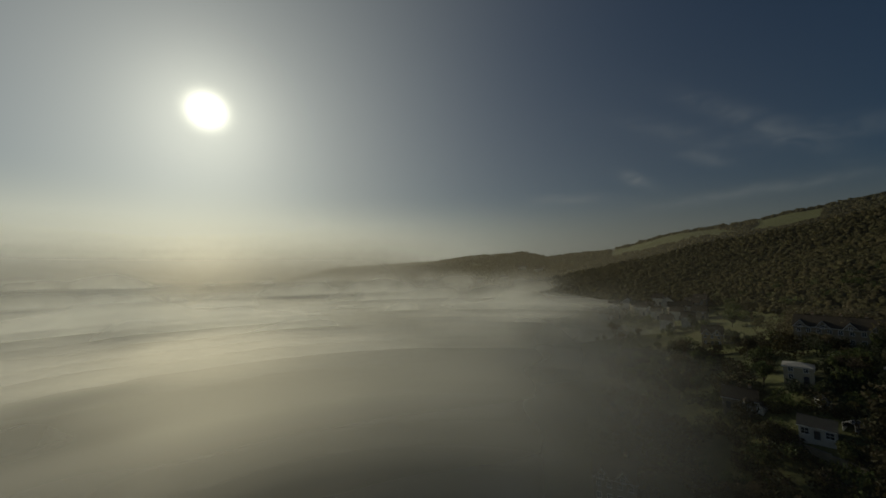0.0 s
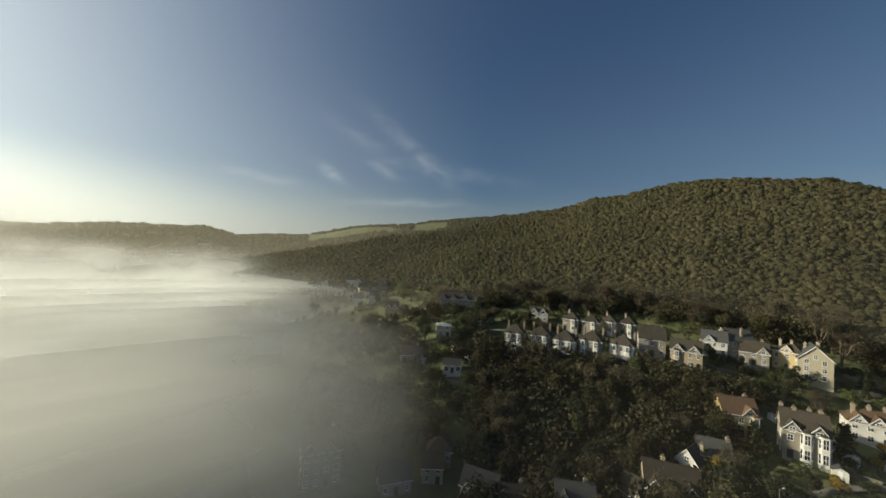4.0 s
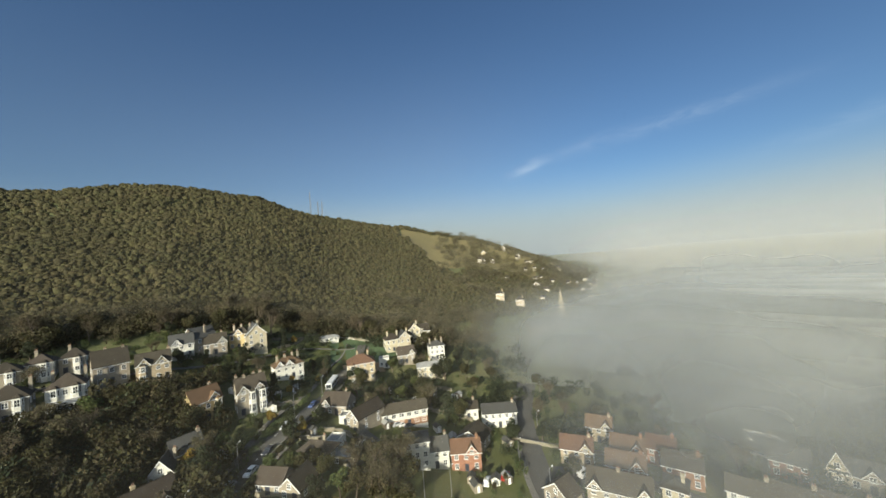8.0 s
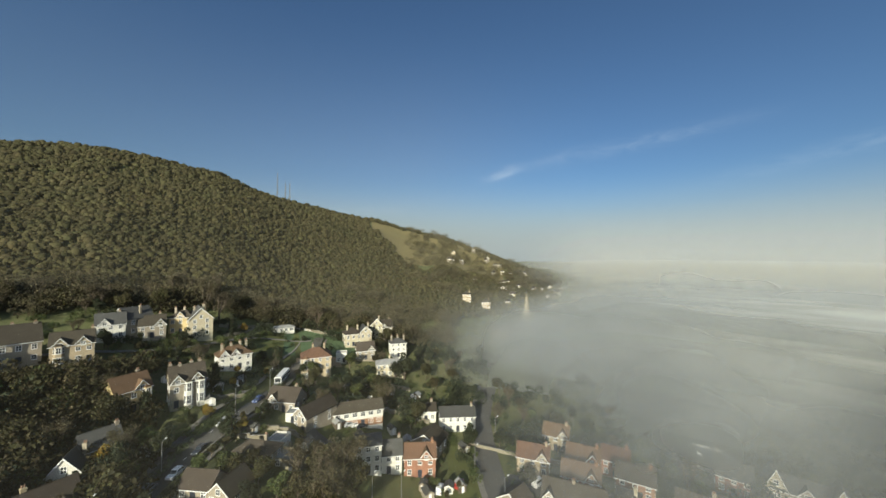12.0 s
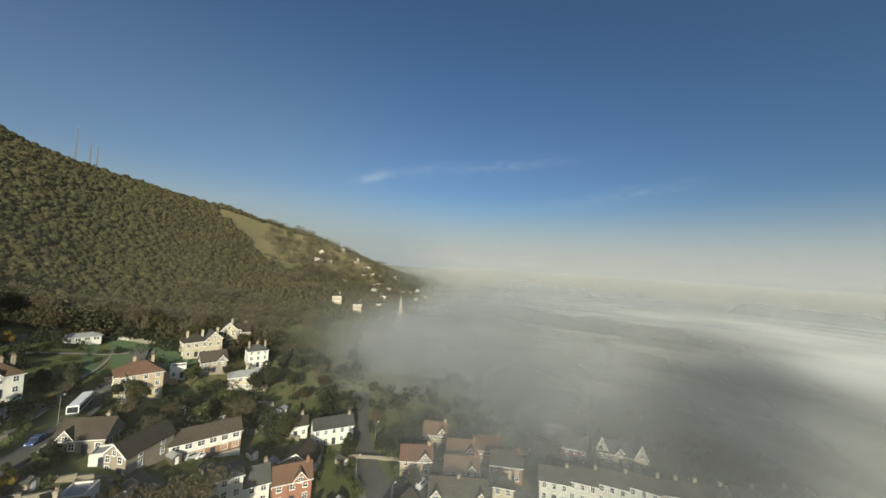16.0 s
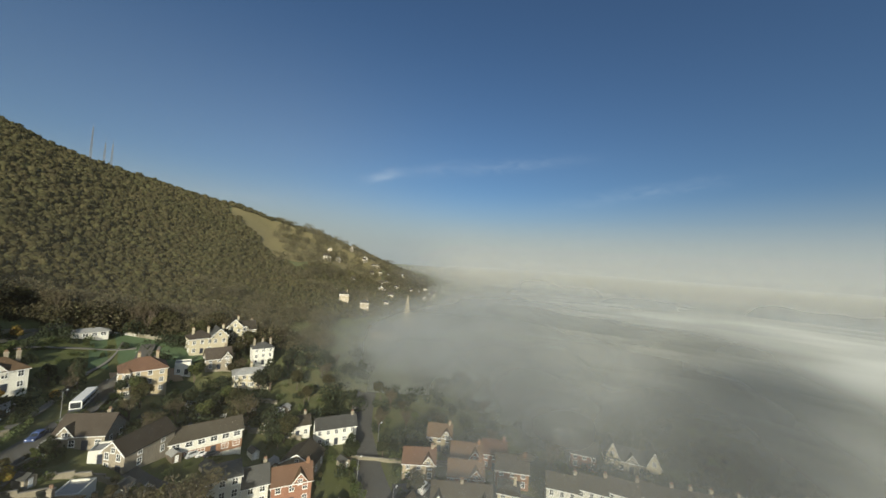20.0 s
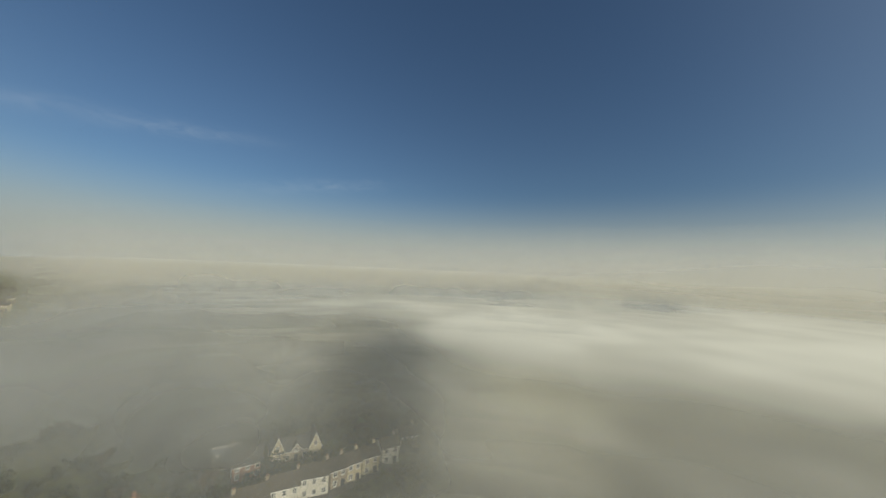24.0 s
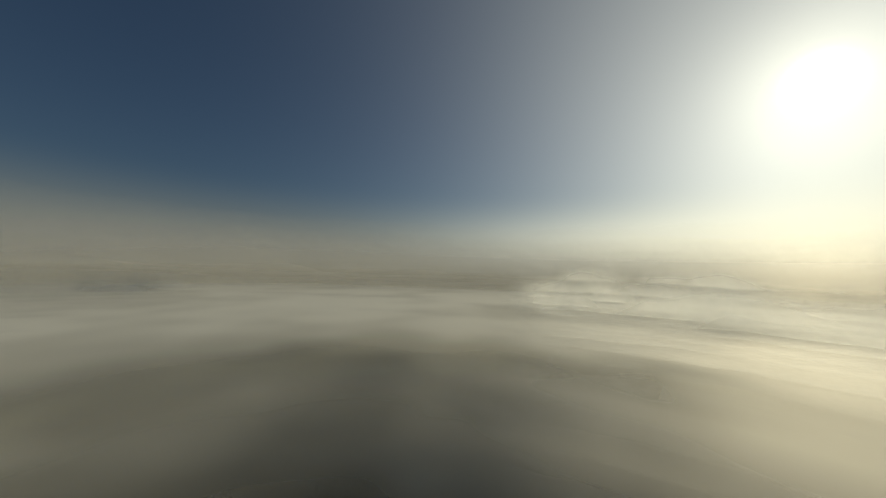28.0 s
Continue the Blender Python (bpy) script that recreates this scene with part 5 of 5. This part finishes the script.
def patch(name, a, d, w, dep, turn, mat, label, up=0.2, cat="lawn", n=6):
    c = at(a, d)
    rot = Matrix.Rotation(radians(-turned(a) + turn), 2)
    vs, fs = [], []
    for i in range(n + 1):
        for j in range(n + 1):
            q = rot @ Vector(((i / n - 0.5) * w, (j / n - 0.5) * dep)) + c.to_2d()
            vs.append((q.x, q.y, land(q.x, q.y) + up))
    for i in range(n):
        for j in range(n):
            b = i * (n + 1) + j
            fs.append((b, b + n + 1, b + n + 2, b + 1))
    return tagged(new(name, mesh_of(name, vs, fs, mat)), label, cat, kind="structure")


patch("lawn", 77.2, 284, 44, 30, 4, MAT["lawn"], "rough grass park below the wood", 0.18)
patch("bowling_green", 80.6, 292, 34, 26, 6, MAT["green"], "smooth blue-green bowling green in a park", 0.3)
patch("tennis_court", 80.6, 262, 19, 9, 12, MAT["soil"], "sandy clay court behind a stone villa", 0.35, "court")
patch("lawn", 85.0, 180, 22, 16, 14, MAT["lawn"], "green lawn in front of the white terrace", 0.2)
patch("lawn", 80.5, 138, 34, 20, -14, MAT["lawn"], "mown grass beside the bungalows", 0.2)
patch("lawn", 37.6, 272, 20, 9, 6, MAT["lawn"], "sloping lawn with parked cars under the wood", 0.2)
patch("lawn", 26.6, 318, 34, 14, 6, MAT["lawn"], "grass field below a gabled house", 0.2)
patch("lawn", 89.6, 385, 50, 34, 8, MAT["lawn"], "pale grass field at the foot of the wood", 0.3)
patch("lawn", 97.5, 162, 9, 26, 8, MAT["lawn"], "strip of grass beside brick houses", 0.2)
patch("yard", 106, 152, 15, 14, 8, MAT["asphalt"], "parking yard between houses", 0.2, "yard")
for a in (41.0, 44.0, 46.8, 49.7, 52.9, 58.7):
    patch("lawn", a, 226, 9, 14, 8, MAT["lawn"], "sloping garden lawn below a villa", 0.22, n=4)


def wall_run(points, h=1.1, t=0.35, mat="wall", name="garden_wall", label="low rubble stone garden wall with a flat coping"):
    line = ribbon_line(points, 2.5)
    root = tagged(new(name), label, "wall")
    k, cop = Kit(), Kit()
    for p, q in zip(line, line[1:]):
        u = (q - p).normalized()
        nrm = Vector((-u.y, u.x)) * t / 2
        z = min(land(p.x, p.y), land(q.x, q.y))
        zt = max(land(p.x, p.y), land(q.x, q.y)) + h
        for kit, f, z0, z1 in ((k, 1.0, z - 0.5, zt), (cop, 1.35, zt, zt + 0.1)):
            m = nrm * f
            c = [p + m, q + m, q - m, p - m]
            kit.add([(v.x, v.y, z0) for v in c] + [(v.x, v.y, z1) for v in c], [(0, 1, 2, 3), (4, 7, 6, 5), (0, 4, 5, 1), (1, 5, 6, 2), (2, 6, 7, 3), (3, 7, 4, 0)])
    part_of(root, "masonry", k.mesh("masonry", MAT[mat]))
    part_of(root, "coping", cop.mesh("coping", MAT["paving"]))
    return root


for pts, h in (
    ([(77.0, 205), (73.7, 186), (70.3, 168), (67.3, 152)], 1.2), ([(74.5, 176), (77.5, 172), (80.0, 162), (81.5, 155)], 1.0), ([(72.0, 170), (75.0, 166), (78.0, 160)], 1.0),
    ([(78.6, 312), (82.0, 305), (85.0, 298), (88.0, 292)], 1.3), ([(69.5, 292), (72.5, 298), (75.5, 318), (78.0, 330)], 1.0), ([(70.0, 280), (72.5, 292), (74.0, 312)], 1.0),
    ([(83.6, 196), (86.0, 205), (90.0, 206), (94.0, 200)], 1.2), ([(30.5, 216), (33.0, 210), (36.0, 206)], 1.6), ([(33.5, 200), (36.2, 196)], 1.4),
    ([(56.5, 244), (59.5, 240), (61.5, 238)], 2.0), ([(54.5, 240), (57.5, 236)], 1.6), ([(62.0, 236), (62.6, 214), (63.4, 200)], 1.2),
    ([(39.5, 226), (40.6, 240)], 0.9), ([(42.4, 222), (43.0, 240)], 0.9), ([(45.2, 222), (45.6, 240)], 0.9), ([(48.2, 220), (48.4, 240)], 0.9), ([(51.2, 222), (51.4, 241)], 0.9), ([(54.2, 224), (54.4, 242)], 0.9),
    ([(86.0, 230), (89.0, 240), (92.0, 238)], 1.1), ([(66.8, 206), (70.0, 204), (72.4, 206)], 1.1), ([(121.0, 158), (126.0, 160), (131.0, 166)], 0.9), ([(98.0, 182), (104, 178), (110, 178)], 1.1),
):
    wall_run(pts, h)


def hedge(points, h=1.6, w=1.3, label="clipped dark green garden hedge", leaf="hedge"):
    line = ribbon_line(points, 1.6)
    rng = random.Random(int(points[0][0] * 100))
    cs = [(p.x + rng.uniform(-0.2, 0.2), p.y + rng.uniform(-0.2, 0.2), land(p.x, p.y) + z) for p in line for z in (h * 0.3, h * 0.72)]
    vs, fs = leaf_cloud(cs, w * 0.8, 42, 0.2, rng, h * 0.42 / w, 0.55)
    tagged(new("hedge", mesh_of("hedge", vs, fs, MAT[leaf])), label, "hedge")


for pts, h in (
    ([(73.2, 208), (70.1, 186), (66.9, 168), (63.4, 152), (59.0, 138)], 2.2), ([(78.8, 240), (76.8, 226), (75.2, 212)], 1.8), ([(73.2, 183), (69.8, 165), (66.1, 147)], 1.3),
    ([(82.5, 192), (84.0, 198), (87.0, 204)], 1.6), ([(75.0, 330), (79.0, 322), (84.0, 316)], 1.8), ([(64.5, 182), (66.5, 180), (69.5, 182)], 1.6), ([(94.6, 186), (97.4, 176), (98.6, 162)], 1.6),
    ([(40.0, 218), (43.0, 216), (46.0, 215), (49.0, 216), (52.0, 218)], 1.5), ([(26.0, 246), (29.0, 242), (32.0, 244)], 1.8), ([(20.0, 300), (24.0, 292), (28.0, 286)], 2.0),
):
    hedge(pts, h)


# ---- vehicles ----
def car(a, d, along, paint, label, van=False):
    root = tagged(new("van" if van else "car"), label, "van" if van else "car")
    p = at(a, d, 0.36)
    root.matrix_basis = pose(p.x, p.y, p.z, 0, 0, along)
    h, top = (0.95, 1.95) if van else (0.72, 1.42)
    o = [(-2.1, 0.12), (2.1, 0.12), (2.15, 0.5), (1.95, 0.72), (1.1, h + 0.08), (0.95, h + 0.1), (-1.7, h + 0.1), (-2.1, h), (-2.15, 0.5)]
    key = "van" if van else "car"
    part_of(root, "body", cached((key, "body", paint), lambda: Kit().prism(o, -0.86, 0.86, "y").mesh("body", MAT[paint])))
    c = [(-2.0, h + 0.08), (1.0, h + 0.08), (0.75, top), (-2.0, top)] if van else [(-1.75, h + 0.08), (1.05, h + 0.08), (0.3, top), (-1.25, top)]
    part_of(root, "roof", cached((key, "roof", paint), lambda: Kit().prism(c, -0.72, 0.72, "y").mesh("roof", MAT[paint])))
    g = [(c[0][0] + 0.35, h + 0.14), (c[1][0] - 0.3, h + 0.14), (c[2][0] - 0.1, top - 0.1), (c[3][0] + 0.15, top - 0.1)]
    part_of(root, "side_window", cached((key, "glass"), lambda: Kit().prism(g, -0.735, 0.735, "y").mesh("side_glass", MAT["glass"])))
    part_of(root, "windscreen", cached((key, "screen"), lambda: Kit().add([(c[1][0] + 0.01, -0.64, h + 0.14), (c[1][0] + 0.01, 0.64, h + 0.14), (c[2][0] + 0.09, 0.6, top - 0.08), (c[2][0] + 0.09, -0.6, top - 0.08)], [(0, 1, 2, 3)]).mesh("windscreen", MAT["glass"])))
    for x in (-1.3, 1.35):
        for y in (-0.8, 0.8):
            wheel = part_of(root, "wheel", cached("tyre", lambda: Kit().tube(0, 0, -0.1, 0.1, 0.31, 0.31, 12).mesh("tyre", MAT["rubber"])), pose(x, y, 0.2, 90, 0, 0))
            part_of(wheel, "rim", cached("rim", lambda: Kit().tube(0, 0, -0.11, 0.11, 0.18, 0.18, 10).mesh("rim", MAT["metal"])))
    for y in (-0.6, 0.6):
        part_of(root, "headlight", cached("lamp", lambda: Kit().box(-0.04, -0.16, -0.08, 0.04, 0.16, 0.08).mesh("headlight", MAT["trim"])), pose(2.1, y, 0.55))
        part_of(root, "tail_light", cached("tail", lambda: Kit().box(-0.04, -0.12, -0.1, 0.04, 0.12, 0.1).mesh("tail_light", MAT["car_red"])), pose(-2.13, y, 0.62))
    return root


def road_heading(a, d):
    p = at(a, d).to_2d()
    i = min(range(1, len(MAIN_ROAD) - 1), key=lambda k: (MAIN_ROAD[k] - p).length)
    t = MAIN_ROAD[i + 1] - MAIN_ROAD[i - 1]
    return math.degrees(math.atan2(t.y, t.x))


for a, d, c in ((68.4, 164, "car_dark"), (66.4, 155, "car_white"), (61.2, 141, "car_red"), (59.5, 136, "car_dark"), (64.1, 152, "car_silver"), (70.5, 181, "car_silver"), (73.9, 202, "car_blue"), (57.1, 131, "car_silver")):
    car(a, d, road_heading(a, d), c, c.replace("car_", "") + " hatchback parked at the kerb of the road")
car(75.8, 151, 30, "car_white", "white hatchback parked on a bungalow drive")
car(95.4, 146, -60, "car_white", "white car parked in a yard by brick flats")
car(106.2, 158, -100, "car_white", "white van parked in a yard in thin fog", True)
car(97.2, 150, -70, "car_red", "small red car parked beside a lawn")
for a, d, c in ((85.0, 186, "car_silver"), (85.9, 187, "car_white"), (86.6, 187, "car_dark"), (37.2, 274, "car_white"), (38.0, 274, "car_white"), (79.2, 250, "car_dark"), (125, 164, "car_dark"), (128, 168, "car_silver")):
    car(a, d, -turned(a) + 20, c, c.replace("car_", "") + " car parked beside a house")


def bus(a, d):
    root = tagged(new("bus"), "white and dark single-decker bus on the road", "bus")
    p = at(a, d, 0.4)
    root.matrix_basis = pose(p.x, p.y, p.z, 0, 0, road_heading(a, d))
    part_of(root, "body", Kit().prism([(-1.25, 0.3), (1.25, 0.3), (1.25, 2.9), (1.1, 3.1), (-1.1, 3.1), (-1.25, 2.9)], -5.5, 5.5, "x").mesh("body", MAT["car_white"]))
    part_of(root, "skirt", Kit().box(-5.52, -1.27, 0.3, 5.52, 1.27, 1.0).mesh("skirt", MAT["car_dark"]))
    for i in range(6):
        for y in (-1.262, 1.262):
            part_of(root, "window", cached("bus_win", lambda: Kit().box(-0.75, -0.02, 0, 0.75, 0.02, 1.1).mesh("pane", MAT["glass"])), pose(-4.4 + i * 1.75, y, 1.4))
    for x in (-5.52, 5.52):
        part_of(root, "windscreen", Kit().box(-0.02, -1.05, 1.2, 0.02, 1.05, 2.75).mesh("windscreen", MAT["glass"]), pose(x, 0, 0))
    for x in (-3.4, 3.5):
        for y in (-1.15, 1.15):
            part_of(root, "wheel", cached("bustyre", lambda: Kit().tube(0, 0, -0.15, 0.15, 0.48, 0.48, 14).mesh("tyre", MAT["rubber"])), pose(x, y, 0.25, 90, 0, 0))


bus(76.4, 231)


# ---- poles, masts and the church ----
def lamp_post(a, d, h=8.0, arm=1.2):
    root = tagged(new("street_lamp"), "slim grey street lamp with a short arm", "street lamp")
    p = at(a, d)
    root.matrix_basis = pose(p.x, p.y, p.z, 0, 0, -turned(a) + 60)
    part_of(root, "pole", cached(("pole", h), lambda: Kit().tube(0, 0, -0.5, h, 0.1, 0.06).mesh("pole", MAT["metal"])))
    part_of(root, "arm", cached(("arm", h, arm), lambda: Kit().box(0, -0.04, h - 0.1, arm, 0.04, h).mesh("arm", MAT["metal"])))
    part_of(root, "lantern", cached(("lantern", h, arm), lambda: Kit().box(arm - 0.1, -0.12, h - 0.16, arm + 0.5, 0.12, h + 0.04).mesh("lantern", MAT["trim"])))


for a, d in ((88.6, 132), (91.9, 135), (65.2, 160), (71.6, 190), (75.1, 214), (60.2, 142), (98.6, 160), (100.8, 190), (102.6, 140)):
    lamp_post(a, d)


def mast(a, d, h):
    root = tagged(new("radio_mast"), "thin lattice radio mast on the wooded ridge", "mast")
    p = at(a, d)
    root.matrix_basis = pose(p.x, p.y, p.z)
    w = 0.7
    for x in (-w, w):
        for y in (-w, w):
            k = Kit()
            limb(k, (x, y, -1), (x * 0.3, y * 0.3, h), 0.13, 0.1, 4)
            part_of(root, "leg", k.mesh("leg", MAT["metal"]))
    k = Kit()
    for i in range(int(h / 2)):
        z = i * 2.0
        f = 1 - 0.7 * z / h
        g = 1 - 0.7 * (z + 2) / h
        for s in (-1, 1):
            limb(k, (-w * f, s * w * f, z), (w * g, s * w * g, z + 2), 0.06, 0.06, 3)
            limb(k, (s * w * f, -w * f, z), (s * w * g, w * g, z + 2), 0.06, 0.06, 3)
    part_of(root, "bracing", k.mesh("bracing", MAT["metal"]))
    part_of(root, "aerial", Kit().tube(0, 0, h, h + 5, 0.08, 0.04, 5).mesh("aerial", MAT["metal"]))


for a, d, h in ((74.9, 735, 32), (75.8, 740, 22), (76.3, 742, 24)):
    mast(a, d, h)


def church(a, d):
    root = tagged(new("church"), "pale stone parish church with a tall spire rising from the fog", "church")
    p = at(a, d)
    root.matrix_basis = pose(p.x, p.y, p.z, 0, 0, -turned(a) + 18)
    part_of(root, "tower", Kit().box(-3.2, -3.2, -3, 3.2, 3.2, 14).box(-3.6, -3.6, 13.2, 3.6, 3.6, 14.1).mesh("tower", MAT["warm"]))
    k = Kit()
    n = 8
    ring = [(math.cos(math.pi / 8 + 2 * math.pi * i / n) * 3.2, math.sin(math.pi / 8 + 2 * math.pi * i / n) * 3.2, 14.1) for i in range(n)]
    k.add(ring + [(0, 0, 33)], [(i, (i + 1) % n, n) for i in range(n)])
    sp = part_of(root, "spire", k.mesh("spire", MAT["warm"]))
    part_of(sp, "finial", Kit().tube(0, 0, 32.6, 34.2, 0.12, 0.05, 6).mesh("finial", MAT["metal"]))
    for x in (-2.9, 2.9):
        for y in (-2.9, 2.9):
            part_of(root, "pinnacle", cached("pinn", lambda: Kit().tube(0, 0, 0, 3.6, 0.5, 0.04, 4).mesh("pinnacle", MAT["warm"])), pose(x, y, 14.1))
    part_of(root, "nave", Kit().box(-26, -5, -3, -3.2, 5, 7).prism([(-5, 7), (5, 7), (0, 12)], -26, -3.2, "x").mesh("nave", MAT["warm"]))
    part_of(root, "roof", gable_roof(23, 10, 7, 5, "x").mesh("roof", MAT["greyslate"]), pose(-14.6, 0, 0))
    for i in range(5):
        window(root, -23 + i * 4.2, -5, 2, 1.2, 3.2)
    for z in (5, 9.5):
        window(root, 0, -3.2, z, 1.3, 2.6)


church(103.6, 412)


# ---- the bowling club ----
def pavilion(a, d):
    root = tagged(new("pavilion"), "low white bowls pavilion with a shallow roof", "pavilion")
    p = at(a, d)
    root.matrix_basis = pose(p.x, p.y, p.z, 0, 0, -turned(a) + 8)
    part_of(root, "wall", Kit().box(-5, -2.2, -1, 5, 2.2, 2.4).mesh("wall", MAT["white"]))
    part_of(root, "roof", hip_roof(10, 4.4, 2.4, 1.1, 0.6).mesh("roof", MAT["flatroof"]))
    for i in range(4):
        window(root, -3.6 + i * 2.4, -2.2, 0.8, 1.4, 1.1)


pavilion(76.2, 304)


def fence(points, h=1.2, label="white post-and-rail fence round the bowling green"):
    line = ribbon_line(points, 2.4)
    root = tagged(new("fence"), label, "fence")
    for i, p in enumerate(line):
        z = land(p.x, p.y)
        part_of(root, "post", cached(("post", h), lambda: Kit().box(-0.07, -0.07, -0.4, 0.07, 0.07, h).mesh("post", MAT["trim"])), pose(p.x, p.y, z))
        if i + 1 < len(line):
            q = line[i + 1]
            for zz in (h * 0.5, h * 0.92):
                k = Kit()
                limb(k, (p.x, p.y, z + zz), (q.x, q.y, land(q.x, q.y) + zz), 0.06, 0.06, 4)
                part_of(root, "rail", k.mesh("rail", MAT["trim"]))


fence([(77.6, 312), (80.0, 309), (83.0, 303), (85.4, 296)])


# ---- garden buildings ----
def garden_shed(a, d, turn, w, dep, label, wall="bark", roof="flatroof"):
    root = tagged(new("garden_shed"), label, "shed")
    root.matrix_basis = Matrix.Translation(at(a, d, 0.0)) @ pose(0, 0, 0, 0, 0, -turned(a) + turn)
    part_of(root, "wall", Kit().box(-w / 2, -dep / 2, -1.0, w / 2, dep / 2, 1.9).prism([(-w / 2, 1.9), (w / 2, 1.9), (0, 2.6)], -dep / 2, dep / 2, "y").mesh("wall", MAT[wall]))
    part_of(root, "roof", gable_roof(dep, w, 1.9, 0.7, "y", 0.18, 0.08).mesh("roof", MAT[roof]))
    part_of(root, "door", cached("shed_door", lambda: Kit().box(-0.4, -0.05, 0, 0.4, 0.0, 1.75).mesh("door", MAT["trim"])), pose(0, -dep / 2, 0.05))
    window(root, w / 2, 0, 0.9, 0.6, 0.6, 90, 1)
    return root


def greenhouse(a, d, turn):
    root = tagged(new("greenhouse"), "small white-framed glass greenhouse in a garden", "greenhouse")
    root.matrix_basis = Matrix.Translation(at(a, d, 0.0)) @ pose(0, 0, 0, 0, 0, -turned(a) + turn)
    k = Kit()
    for i in range(5):
        y = -1.8 + 0.9 * i
        k.box(-1.25, y - 0.03, -0.6, -1.19, y + 0.03, 1.6).box(1.19, y - 0.03, -0.6, 1.25, y + 0.03, 1.6)
        k.prism([(-1.25, 1.6), (0, 2.35), (1.25, 1.6), (1.25, 1.67), (0, 2.43), (-1.25, 1.67)], y - 0.03, y + 0.03, "y")
    k.box(-1.25, -1.83, -0.6, -1.17, 1.83, 0.35).box(1.17, -1.83, -0.6, 1.25, 1.83, 0.35)
    part_of(root, "frame", k.mesh("frame", MAT["trim"]))
    for s in (-1, 1):
        part_of(root, "pane", Kit().box(1.2 * s - 0.01, -1.8, 0.35, 1.2 * s + 0.01, 1.8, 1.6).mesh("pane", MAT["glass"]))
        part_of(root, "pane", Kit().add([(0, -1.8, 2.34), (0, 1.8, 2.34), (1.23 * s, 1.8, 1.61), (1.23 * s, -1.8, 1.61)], [(0, 1, 2, 3)]).mesh("pane", MAT["glass"]))
    return root


def garden_buildings():
    rng = random.Random(91)
    looks = (("brown timber garden shed with a felt roof", "bark", "flatroof"), ("white-painted garden shed with a grey roof", "white", "greyslate"), ("grey stone outhouse with a slate roof", "stone", "greyslate"))
    made = 0
    while made < 34:
        a, d = rng.uniform(60, 99), rng.uniform(140, 245)
        p = at(a, d)
        if not clear_of(p.x, p.y, 8.5):
            continue
        look_ = rng.choice(looks)
        garden_shed(a, d, rng.uniform(-40, 40), rng.uniform(1.8, 2.8), rng.uniform(2.2, 3.6), *look_)
        made += 1
    for a, d in ((43.2, 229), (48.6, 226), (55.0, 226), (69.8, 214), (78.6, 212), (87.4, 214), (35.2, 226), (92.2, 224)):
        greenhouse(a, d, rng.uniform(-30, 30))
    for a, d in ((41.8, 222), (46.0, 224), (51.4, 227), (33.6, 236), (29.8, 232), (27.4, 250)):
        garden_shed(a, d, rng.uniform(-30, 30), 2.4, 3.0, looks[1][0], looks[1][1], looks[1][2])


garden_buildings()
